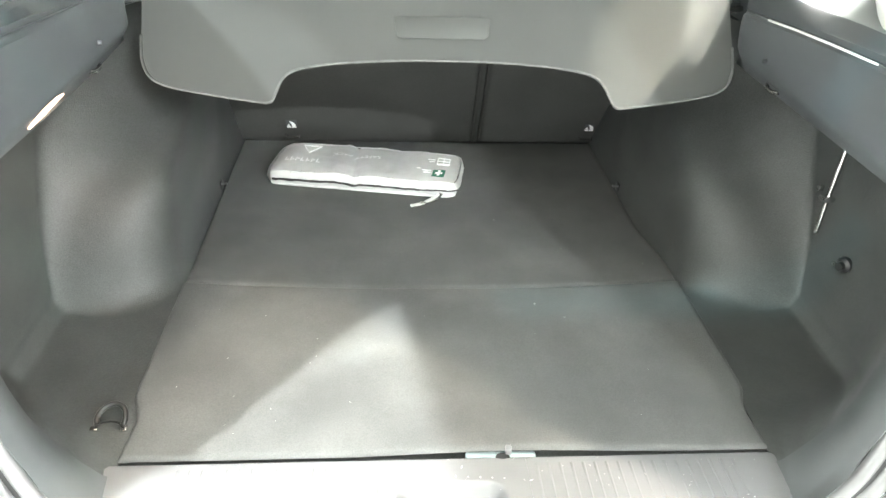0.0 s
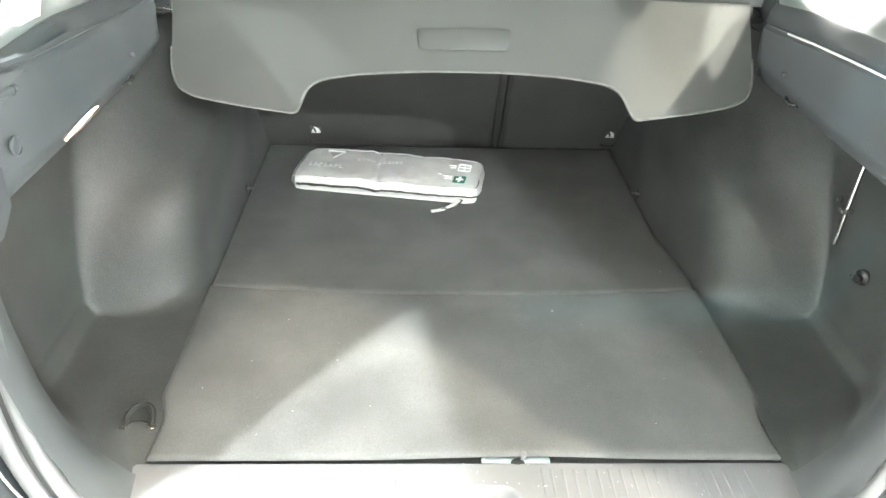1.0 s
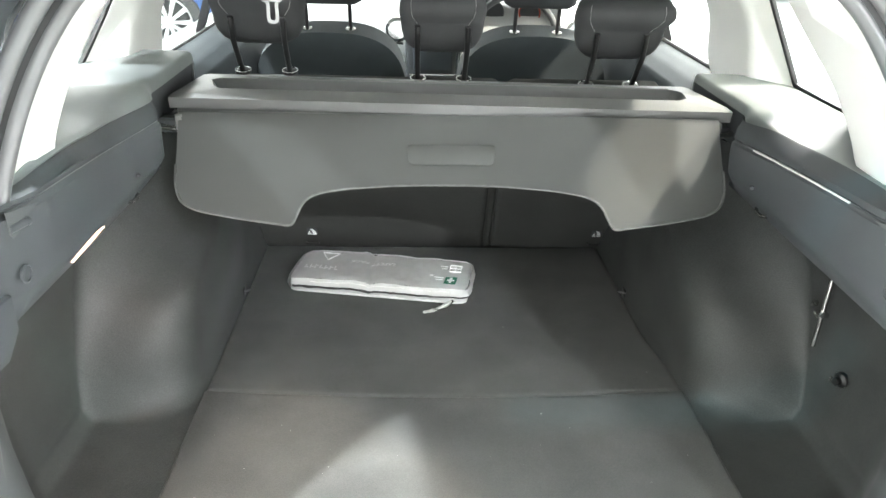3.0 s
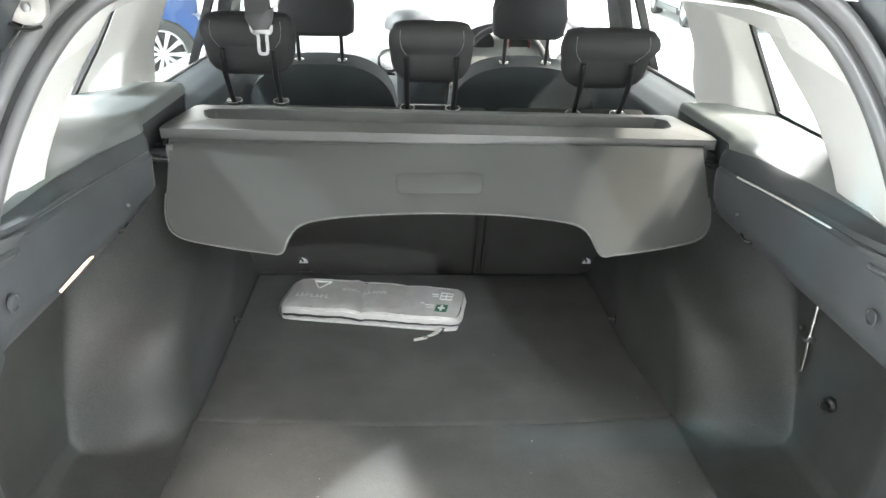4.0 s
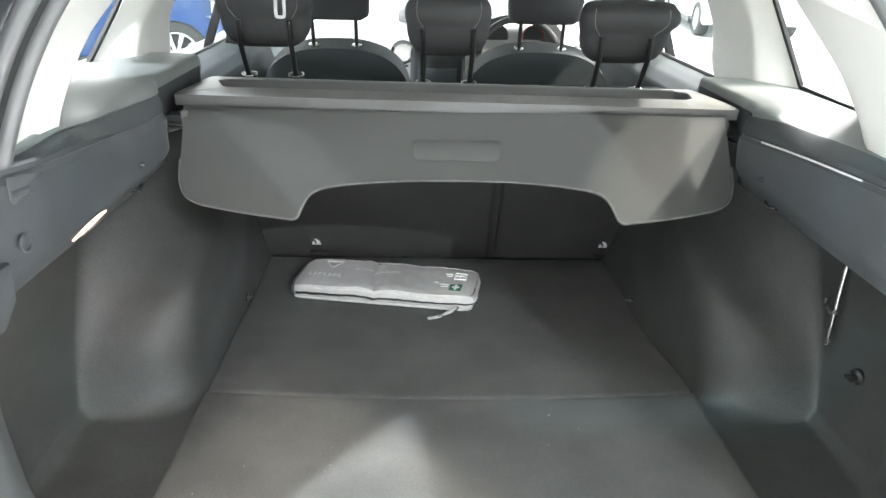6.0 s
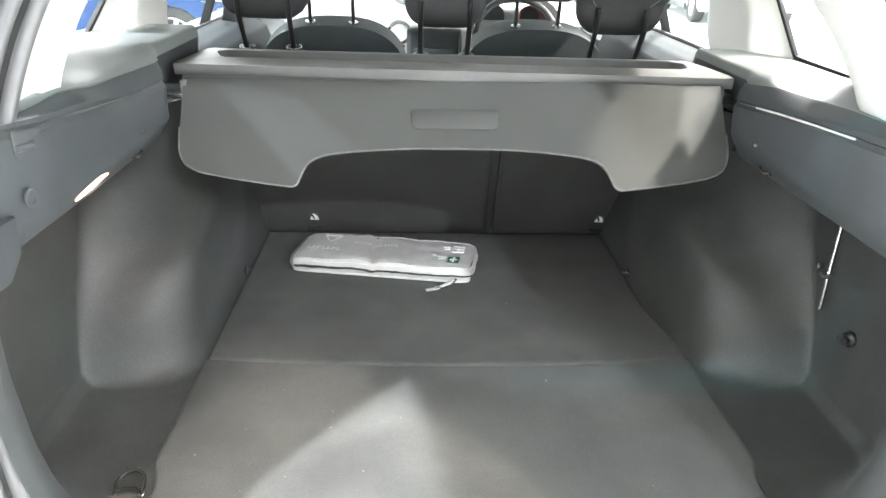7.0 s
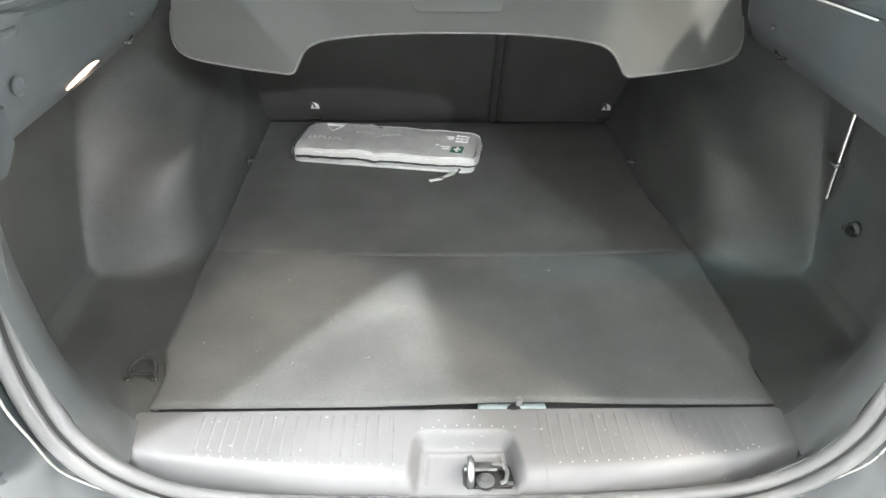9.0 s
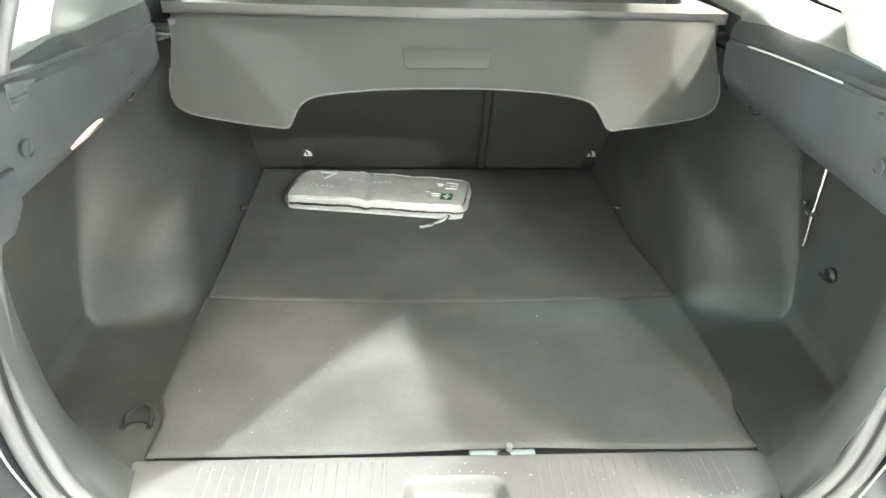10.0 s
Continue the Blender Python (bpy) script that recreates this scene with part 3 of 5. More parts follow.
for side, s in SIDES:
    thing("trim_rear_pillar_" + side, grid(lambda z, v: d_pillar(s, z, v), span(0, 1, 24), span(0, 1, 30), 0.004 * s), PALE,
          "pale grey plastic cover of the rear pillar", "pillar trim", kind="structure", sharp=60)
    thing("trim_middle_pillar_" + side, grid(lambda z, v: c_pillar(s, z, v), span(1.12, 1.47, 16), [0, .08, .16, .24, .32, .37, .42, .5, .6, .75, .83, .9, .95, 1], 0.004 * s), PALE,
          "pale grey plastic cover of the pillar between the windows", "pillar trim", kind="structure", sharp=50)
    # quarter window with its dark rubber edge
    win = holder("window_1" if s < 0 else "window_2", "rear quarter window with a dark rubber edge", "window", kind="structure")
    edge = [Vector((s * skin(z), curve_at(Q_SIDE[s], z), z)) for z in (1.43, 1.34, 1.27, 1.225, 1.207)] + [Vector((s * skin(1.203), curve_at(Q_SIDE[s], 1.2) - 0.02, 1.203)), Vector((s * skin(1.203), 0.60, 1.2)), Vector((s * skin(1.2), 0.40, 1.198))]
    part("window_frame", sweep(spline(edge, 4), [(-0.007, -0.004), (0.007, -0.004), (0.007, 0.004), (-0.007, 0.004)], False, (s, 0, 0.3)), FRIT, win)
    pane = part("pane", grid(lambda z, v: Vector((s * (skin(z) + 0.004), lerp(curve_at(D_EDGE[s], z) - 0.08, curve_at(Q_SIDE[s], z) + 0.02, v), z)), span(1.19, 1.46, 4), span(0, 1, 4), 0.003), GLASS, win)
    pane.visible_shadow = False
    # rear door
    door = holder("door_1" if s < 0 else "door_2", "closed rear door with dark trim and a clear window", "car door", kind="structure")
    part("door_trim", grid(lambda y, v: Vector((s * curve_at([(0, 0.63), (.15, 0.64), (.35, 0.66), (.6, 0.70), (.8, 0.745), (1, 0.79)], v), y, curve_at([(0, 0.8), (.15, 1.04), (.35, 1.10), (.6, 1.125), (.8, 1.135), (1, 1.138)], v) + 0.004)),
                          span(1.02, 2.05, 10), span(0, 1, 20), 0.004 * s), DOORTRIM, door)
    pane = part("door_pane", grid(lambda z, v: Vector((s * (skin(z) + 0.006), lerp(1.2, 1.9 + 0.2 * (1.3 - z), v), z)), span(1.12, 1.47, 4), span(0, 1, 4), 0.003), GLASS, door)
    pane.visible_shadow = False
    part("window_seal", tube([(s * 0.79, 1.02, 1.145), (s * 0.79, 1.95, 1.145)], 0.007, 6), FRIT, door)
    part("window_frame", sweep([(s * (skin(1.13) - 0.012), 1.77, 1.13), (s * (skin(1.47) - 0.012), 1.70, 1.47)], [(-0.02, -0.012), (0.02, -0.012), (0.02, 0.012), (-0.02, 0.012)], False, (s, 0, 0)), FRIT, door)
    thing("trim_centre_pillar_" + side, sweep([(s * 0.755, 1.92, 0.5), (s * 0.75, 1.92, 1.15), (s * 0.66, 1.86, 1.48)], [(-0.09, -0.025), (0.09, -0.025), (0.09, 0.02), (-0.09, 0.02)], False, (s, 0, 0)), LEATHER,
          "dark pillar cover between the doors", "pillar trim", kind="structure")
    front = holder("door_3" if s < 0 else "door_4", "closed front door with dark trim and a clear window", "car door", kind="structure")
    part("door_trim", rbox(s * 0.68, s * 0.78, 2.02, 3.0, 0.5, 1.06, 0.03), DOORTRIM, front)
    pane = part("door_pane", grid(lambda z, v: Vector((s * (skin(z) + 0.006), lerp(1.95, 3.0 - 0.5 * (z - 1.06) / 0.4, v), z)), span(1.06, 1.47, 3), span(0, 1, 3), 0.003), GLASS, front)
    pane.visible_shadow = False
    # roof rail over the windows
    thing("trim_roof_rail_" + side, sweep([(s * 0.555, 0.16, 1.475), (s * 0.625, 0.60, 1.478), (s * 0.67, 1.0, 1.475), (s * 0.68, 1.8, 1.47), (s * 0.66, 2.5, 1.44)],
          [(-0.05, -0.045), (0.0, -0.05), (0.05, -0.03), (0.06, 0.05), (-0.05, 0.05)], False, (0, 0, 1)), PALE, "pale roof lining edge over the side windows", "roof trim", kind="structure", sharp=60)


def headliner(y, v):
    x = lerp(-1, 1, v)
    return Vector((x * 0.64, y, 1.512 + 0.02 * (1 - x * x) + 0.012 * smooth((y - 0.1) / 0.4) - 0.10 * smooth((y - 2.0) / 0.6)))


thing("ceiling", grid(headliner, span(0.125, 2.55, 16), span(0, 1, 14), 0.012), PALE, "pale fabric roof lining", "headliner", kind="structure")


# pale header strip between the roof lining and the seal
def header(i, v):
    p, q = TOP_IN[i], TOP_IN[i] + Vector((-0.02 * TOP_IN[i].x, 0.22, 0.035))
    return p.lerp(q, v)


TOP_IN = [p for p in opening_loop(0.022, -0.004) if p.z > 1.38]
thing("trim_header", grid(header, range(len(TOP_IN)), span(0, 1, 4), 0.004), PALE, "pale roof edge trim above the opening", "roof trim", kind="structure")

# ---------- boot mat: two hinged carpet boards ----------
FRONT_EDGE = [(0.0, 0.516), (0.075, 0.511), (0.10, 0.516), (0.13, 0.531), (0.46, 0.528)]


def hinge_y(x):
    """The line between the two boards, bowed towards the opening in the middle."""
    return 0.446 + 0.026 * (x / 0.525) ** 2


def board(u, v, y0, y1, z, bow, edge):
    """u across, v from front to back, both 0 to 1, rounded down at the rim."""
    y = lerp(y0, y1, v)
    x = lerp(-edge(y, -1), edge(y, 1), u)
    y += (hinge_y(x) - 0.452) * (v if y0 == 0.0 else 1 - v)
    rim = min(u * 1.03, (1 - u) * 1.03, v * (y1 - y0), (1 - v) * (y1 - y0))
    fall = 0.007 * (1 - min(1, rim / 0.009)) ** 2
    lift = bow * math.exp(-((x - 0.09) / 0.17) ** 2) * (1 - smooth(v / 0.35))
    wave = 0.0012 * noise.noise(Vector((x * 6, y * 6, 1)))
    return Vector((x, y, z - fall + lift + wave))


def rim_steps(n, r, a=1.0):
    return [0, r * 0.3, r * 0.65, r] + span(r * 2, a - r * 2, n) + [a - r, a - r * 0.65, a - r * 0.3, a]


matf = holder("boot_mat", "dark grey carpet boot floor mat in two hinged boards", "mat", at=(0, 0, 0))
part("front_board", grid(lambda u, v: board(u, v, 0.0, 0.452, 0.603, 0.009, lambda y, s: curve_at(FRONT_EDGE, y)), rim_steps(44, 0.008), rim_steps(28, 0.018), 0.016), CARPET, matf, sharp=80)
part("rear_board", grid(lambda u, v: board(u, v, 0.456, 1.195, 0.598, 0.0, lambda y, s: 0.526 if s < 0 else 0.526 - 0.026 * smooth((y - 0.50) / 0.22)), rim_steps(30, 0.008), rim_steps(30, 0.011), 0.014), CARPET, matf, sharp=80)

# ---------- sill trim ----------
SILL_PROF = [(0.0, 0.570), (0.0, 0.5975), (0.08, 0.5995), (0.50, 0.6005), (0.80, 0.600), (0.88, 0.5965), (0.94, 0.589), (0.98, 0.578), (1.0, 0.566), (1.03, 0.550)]


def sill_y(x, v):
    """Depth of the sill from its inner edge (0) to its outer lip (1)."""
    return lerp(-0.008, -0.152 + 0.050 * (abs(x) / 0.52) ** 2.2, v)


def sill_half(x0, x1, n):
    def fn(x, k):
        v, z = SILL_PROF[k]
        return Vector((x * (1 - 0.012 * v * smooth((abs(x) - 0.40) / 0.12)), sill_y(x, v), z))
    return grid(fn, span(x0, x1, n), range(len(SILL_PROF)), 0.003)


sill = holder("sill_trim", "grey ribbed plastic sill cover along the boot edge", "sill trim", kind="structure")
part("sill_cover", sill_half(-0.531, -0.1185, 20), SILL, sill, sharp=50)
part("sill_cover", sill_half(0.1125, 0.517, 20), SILL, sill, sharp=50)
# middle piece with the scooped recess of the lock
def scoop_inside(x, y):
    """Distance inwards from the rounded outline of the recess."""
    a = 0.080 + 0.013 * (-0.055 - y) / 0.11 - abs(x + 0.008)
    b = -0.054 - y
    r = 0.024
    if a < r and b < r:
        return r - math.hypot(r - a, r - b)
    return min(a, b)


def scoop(x, k):
    v = MID_V[k]
    z, y = curve_at(SILL_PROF[1:], v), sill_y(x, v)
    d = scoop_inside(x, y)
    base = 0.572 - 0.09 * max(0, -0.075 - y)
    t = smooth((d + 0.002) / 0.021)
    bead = 0.0022 * math.exp(-((d - 0.026) / 0.0028) ** 2) * (y > -0.135)
    return Vector((x, y, lerp(z, min(z, base), t) + bead))


MID_V = span(0, 0.25, 4) + span(0.27, 0.97, 46) + [0.985, 1.0, 1.02]
part("lock_cover", grid(scoop, span(-0.118, 0.112, 76), range(len(MID_V)), 0.003), SILL, sill, sharp=60)
# ribs across the sill
rib = prism([(-0.0026, 0, 0), (0.0026, 0, 0), (0.0012, 0, 0.0011), (-0.0012, 0, 0.0011)], (0, -0.088, 0))
rib_me = link("rib", rib, SILL, sill)
dot_me = link("rib_end", lathe([(0.0013, 0), (0.0011, 0.0008), (0.0003, 0.0010)], 8), DUST, sill)
xs = [-0.4185 + 0.0185 * i for i in range(17)] + [0.128 + 0.0185 * i for i in range(18)]
for i, x in enumerate(xs):
    r = rib_me if i == 0 else rib_me.copy()
    d = dot_me if i == 0 else dot_me.copy()
    if i:
        scene.collection.objects.link(r)
        scene.collection.objects.link(d)
    k = 1 - 0.28 * (abs(x) / 0.5) ** 2
    r.matrix_basis = pose(x, -0.022, 0.5998) @ Matrix.Diagonal((1, k, 1, 1))
    d.matrix_basis = pose(x + 0.006, sill_y(x, 0.80), 0.6000)
# row of small dots along the scoop's inner edge
for i in range(9):
    d = dot_me.copy()
    scene.collection.objects.link(d)
    d.matrix_basis = pose(-0.074 + 0.0185 * i, -0.044 - 0.006 * abs(i - 4) / 4, 0.6002)

# lock striker in the scoop
lock = holder("lock_striker", "worn steel tailgate lock striker in the sill recess", "lock", at=(0.0, -0.118, 0.570))
pocket = [(-0.012, 0.012), (-0.004, 0.022), (0.052, 0.022), (0.062, 0.012), (0.066, -0.018), (0.060, -0.024), (-0.006, -0.024), (-0.012, -0.016)]
part("pocket", prism([(x, y, -0.003) for x, y in pocket], (0, 0, 0.005), 0.0015), FRIT, lock)
part("plate", prism([(x, y, 0.002) for x, y in ((0.006, 0.019), (0.046, 0.019), (0.054, 0.010), (0.048, 0.006), (0.006, 0.006))], (0, 0, 0.006), 0.0015), DULLSTEEL, lock)
part("loop", tube(spline([(-0.001, -0.020, 0.0), (-0.001, -0.019, 0.018), (-0.001, -0.004, 0.032), (-0.001, 0.012, 0.022), (-0.001, 0.016, 0.0)], 6), 0.0056, 12, ref=(1, 0, 0)), DULLSTEEL, lock)
part("bracket", tube(spline([(0.034, 0.012, 0.010), (0.048, 0.009, 0.012), (0.055, -0.002, 0.010), (0.052, -0.016, 0.006), (0.044, -0.019, 0.004)], 4), 0.0034, 6), DULLSTEEL, lock)
part("sleeve", tube([(-0.010, 0.004, 0.010), (0.006, 0.004, 0.010)], 0.0055, 10), DULLSTEEL, lock)
part("rod", tube([(0.004, 0.002, 0.010), (0.040, 0.002, 0.010)], 0.0028, 8), DULLSTEEL, lock)
bolt = part("bolt", lathe([(0.014, 0.0), (0.014, 0.003), (0.0085, 0.004), (0.008, 0.010), (0.0005, 0.011)], 18, pose(0.022, -0.013, 0.001)), DULLSTEEL, lock)
part("washer", lathe([(0.0165, 0.0), (0.0165, 0.0014), (0.0145, 0.0014)], 18, pose(0.022, -0.013, 0.0008)), BLACKSTEEL, bolt)
part("tab", rbox(0.052, 0.064, -0.022, -0.016, 0.002, 0.005, 0.001), DULLSTEEL, lock)

# pale latch under the lifted edge of the mat
latch = holder("mat_latch", "pale plastic latch under the lifted mat edge", "latch", at=(0.075, -0.004, 0.590))
part("bar", rbox(-0.056, 0.056, -0.001, 0.012, -0.004, 0.006, 0.003), MINT, latch)
part("catch", rbox(-0.012, 0.016, -0.010, 0.004, -0.001, 0.005, 0.003), MINT, latch)
part("eye", lathe([(0.012, 0), (0.012, 0.002), (0.0005, 0.0025)], 14, pose(0.002, -0.005, 0.0055)), FRIT, latch)
part("stop", rbox(0.006, 0.016, 0.000, 0.014, 0.009, 0.021, 0.002), SILL, latch)

# ---------- loose hardware on the linings ----------
ring = holder("tie_down_ring", "black steel tie-down ring lying on the side lining", "ring", at=(-0.548, 0.072, 0.597))
part("loop", tube(spline([(-0.020, 0.0, 0.004), (-0.024, 0.016, 0.008), (-0.016, 0.033, 0.012), (0.000, 0.039, 0.014), (0.015, 0.030, 0.011), (0.021, 0.011, 0.007), (0.020, 0.0, 0.004)], 6), 0.0045, 10), BLACKSTEEL, ring)
part("saddle", tube(spline([(-0.024, -0.003, 0.003), (-0.01, 0.006, 0.006), (0.01, 0.006, 0.006), (0.024, -0.004, 0.003)], 4), 0.0022, 8), BLACKSTEEL, ring)
part("foot", rbox(-0.030, -0.018, -0.010, 0.000, 0.0, 0.004, 0.001), STEEL, ring)
part("foot", rbox(0.016, 0.028, -0.010, 0.000, 0.0, 0.004, 0.001), STEEL, ring)
for side, s in SIDES:
    hook = holder("floor_hook", "small bent steel floor hook beside the mat", "hook", "floor hooks", at=(s * (0.531 if s < 0 else 0.502), 0.885, 0.605))
    part("wire", tube(spline([(0, -0.012, 0.012), (-s * 0.010, -0.006, 0.012), (-s * 0.014, 0.004, 0.008), (-s * 0.006, 0.012, 0.0)], 4), 0.0025, 8), DULLSTEEL, hook)
    part("plate", rbox(-0.003, 0.004, -0.014, 0.014, -0.008, 0.018, 0.002), BLACKSTEEL, hook)

ROD_TOP, ROD_CLIP, ROD_FOOT = Vector((0.737, 0.388, 0.97)), Vector((0.735, 0.386, 0.85)), Vector((0.734, 0.384, 0.776))
rod = holder("support_rod", "slim bright steel rod held by a brass clip on the lining", "rod", at=ROD_CLIP)
up, down = ROD_TOP - ROD_CLIP, ROD_FOOT - ROD_CLIP
part("shaft", tube([up * 1.25, Vector((0, 0, 0)), down], 0.0046, 10), STEEL, rod)
part("clip", rbox(-0.014, 0.010, -0.010, 0.010, -0.005, 0.005, 0.003), CHROME, rod)
part("stud", rbox(-0.006, 0.006, 0.028, 0.036, 0.000, 0.012, 0.002), STEEL, rod)
knob = holder("lining_screw", "black plastic screw knob on the side lining", "screw", at=(0.745, 0.285, 0.765))
part("head", lathe([(0.016, 0), (0.015, 0.008), (0.009, 0.012), (0.008, 0.02), (0.0005, 0.021)], 14, pose(0, 0, 0, 0, -90, 20)), BLACKSTEEL, knob)
part("slot", rbox(-0.026, -0.021, -0.004, 0.004, -0.002, 0.006, 0.001), STEEL, knob)

light = holder("boot_light", "lit warm boot lamp in the lower panel edge", "lamp", at=(-0.5805, 0.209, 1.0812))
bm = bmesh.new()
rows = []
for i in range(15):
    t = lerp(-1, 1, i / 14)
    w = (0.0125 - 0.002 * t) * math.sqrt(max(0.0, 1 - t * t)) ** 1.35 + 0.0004
    c = Vector((0.0, 0.061 * t, 0.0015 * t))
    a = Vector((0.604, 0, 0.797))
    n = Vector((0.797, 0, -0.604))
    rows.append([bm.verts.new(c + a * w * u + n * (0.0025 * (1 - u * u) + 0.0008)) for u in (-1, -0.6, 0, 0.6, 1)])
for a, b in zip(rows, rows[1:]):
    for j in range(4):
        bm.faces.new((a[j], a[j + 1], b[j + 1], b[j]))
part("lens", bm, LENS, light, "glowing warm white lens")
lamp("boot_bulb", (-0.560, 0.213, 1.067), (-0.60, 0.285, 0.8), 0.03, 0.45, (1.0, 0.72, 0.55), 0.06)

# ---------- rolling cover ----------
cover = holder("cargo_cover", "dark grey rolling cargo cover with a flap hanging from its cassette", "cargo cover", at=(0, 0, 0))
TOP_Y, TOP_Z = 0.665, 1.163
DOWN = Vector((0, -0.182, -0.175)).normalized()
FLAP = [(0.0, 0.160), (0.1, 0.162), (0.2, 0.170), (0.262, 0.181), (0.285, 0.192), (0.298, 0.208), (0.307, 0.232), (0.313, 0.247), (0.322, 0.252), (0.335, 0.251),
        (0.42, 0.238), (0.49, 0.224), (0.515, 0.215), (0.532, 0.203), (0.542, 0.185), (0.548, 0.160), (0.5495, 0.120)]


def flap_point(x, d, lift=0.0):
    n = Vector((0, DOWN.z, -DOWN.y))
    sag = -0.004 * math.sin(d / 0.25 * math.pi) + 0.003 * noise.noise(Vector((x * 3, d * 5, 0)))
    ease = smooth(x / 0.35)                   # on the right the cloth leaves the roller a little further back
    return Vector((x * (1 + 0.025 * (1 - d / 0.25)), TOP_Y - 0.020 * ease, TOP_Z + 0.006 * ease)) + DOWN * d + n * (sag + lift)


xs = sorted({s * v for v, _ in FLAP for s in (-1, 1)} | set(span(-0.5, 0.5, 40)))
flap_xs = sorted({round(x, 4) for x in xs})
flap_xs = [x for i, x in enumerate(flap_xs) if i == 0 or x - flap_xs[i - 1] > 0.0008]
part("flap", grid(lambda x, t: flap_point(x, curve_at(FLAP, abs(x)) * t), flap_xs, span(0, 1, 12), 0.003), VINYL, cover, "smooth dark grey vinyl flap", sharp=70)
line = [flap_point(s * v, d, 0.001) for s, seq in ((-1, FLAP[::-1]), (1, FLAP[1:])) for v, d in seq]
part("piping", tube(spline(line, 3), 0.0027, 8, ref=(0, 0.7, -0.7)), PIPING, cover, "paler bound edge")
pad = [(-0.09, 0.074), (-0.085, 0.069), (0.083, 0.069), (0.089, 0.074), (0.086, 0.108), (0.078, 0.115), (-0.079, 0.115), (-0.087, 0.108)]
part("handle_pad", prism([flap_point(x, d, 0.0018) for x, d in pad], flap_point(0, 0, 0.002) - flap_point(0, 0, 0), 0.0012), VINYL, cover)

# cassette with an oblong tray
YAW = pose(0, 0.78, 0, 0, 0.25, -1.6)


def cass(x, y, z):
    return YAW @ Vector((x, y - 0.78, z))


bm = bmesh.new()
outer = [(-0.590, 0.670), (0.590, 0.670), (0.592, 0.70), (0.560, 0.868), (0.545, 0.885), (-0.560, 0.885), (-0.578, 0.87), (-0.592, 0.70)]
inner = [(-0.500, 0.735), (0.500, 0.735), (0.520, 0.755), (0.526, 0.812), (0.510, 0.830), (-0.522, 0.830), (-0.540, 0.812), (-0.520, 0.755)]
levels = [(outer, 1.162), (outer, 1.187), (inner, 1.190), ([(x * 0.985, lerp(0.783, y, 0.93)) for x, y in inner], 1.180), ([(x * 0.975, lerp(0.783, y, 0.8)) for x, y in inner], 1.140)]
rings = [[bm.verts.new(cass(x, y, z)) for x, y in ol] for ol, z in levels]
for a, b in zip(rings[:3], rings[1:3]):
    for i in range(8):
        bm.faces.new((a[i], a[(i + 1) % 8], b[(i + 1) % 8], b[i]))
tray = bmesh.new()
dip = [[tray.verts.new(cass(x, y, z)) for x, y in ol] for ol, z in levels[2:]]
for a, b in zip(dip, dip[1:]):
    for i in range(8):
        tray.faces.new((a[i], a[(i + 1) % 8], b[(i + 1) % 8], b[i]))
tray.faces.new(dip[-1])
bmesh.ops.bevel(tray, geom=[e for e in tray.edges if max(v.co.z for v in e.verts) < 1.15], offset=0.008, segments=3, profile=0.5, affect="EDGES")
for v in [v for v in bm.verts if not v.link_faces]:
    bm.verts.remove(v)
es = [e for e in bm.edges if abs((e.verts[0].co - e.verts[1].co).z) < 0.004 and min(e.verts[0].co.z, e.verts[1].co.z) > 1.165]
bmesh.ops.bevel(bm, geom=es, offset=0.004, segments=2, profile=0.5, affect="EDGES")
cassette = part("cassette", bm, SHELF, cover, "satin grey plastic rim", sharp=50)
part("tray", tray, TRAY, cassette, "darker glossy tray")
part("tray_lip", tube([cass(-0.44, 0.832, 1.190), cass(0.0, 0.834, 1.1905), cass(0.5, 0.832, 1.190)], 0.0028, 6), SHELF, cassette)
part("tray_bridge", rbox(-0.012, 0.012, -0.012, 0.012, -0.008, 0.003, 0.003, m=YAW @ pose(-0.335, -0.048, 1.180)), SHELF, cassette)
part("roller", tube([cass(-0.575, 0.690, 1.148), cass(0.575, 0.690, 1.148)], 0.022, 14), SHELF, cover)
for s in (-1, 1):
    part("end_plug", rbox(s * 0.578, s * 0.607, 0.672, 0.712, 1.120, 1.142, 0.004), PLASTIC, cover)
    part("pin", tube([(s * 0.565, 0.655, 1.128), (s * 0.622, 0.668, 1.133)], 0.006, 10), STEEL, cover)
    part("tab", rbox(s * 0.557, s * 0.566, 0.650, 0.656, 1.125, 1.158, 0.002), PALE if s > 0 else SHELF, cover)

# ---------- rear seat ----------
seat = holder("rear_seat", "dark split rear seat with three raised headrests", "car seat", at=(0, 1.1, 0.6))
INV = Matrix.Translation((0, -1.1, -0.6))
# back plane runs from its foot (1.20, 0.585) to its top (0.945, 1.16)
BACK = pose(0, 1.200, 0.585, math.degrees(math.atan2(0.255, 0.575)), 0, 0)
H = 0.600
part("backrest", rbox(-0.560, 0.142, 0.0, 0.085, 0.0, H, 0.022, 3, m=INV @ BACK), SEATBACK, seat)
part("backrest", rbox(0.158, 0.556, 0.0, 0.085, 0.0, H, 0.022, 3, m=INV @ BACK), SEATBACK, seat)
part("split_bar", rbox(0.143, 0.157, 0.009, 0.09, 0.0, H - 0.03, 0.002, m=INV @ BACK), SEATBACK, seat)
for x in (0.139, 0.161):
    part("seat_edge", tube([INV @ BACK @ Vector((x, 0.002, 0.03)), INV @ BACK @ Vector((x, 0.002, H - 0.03))], 0.003, 6), SEATBACK, seat)
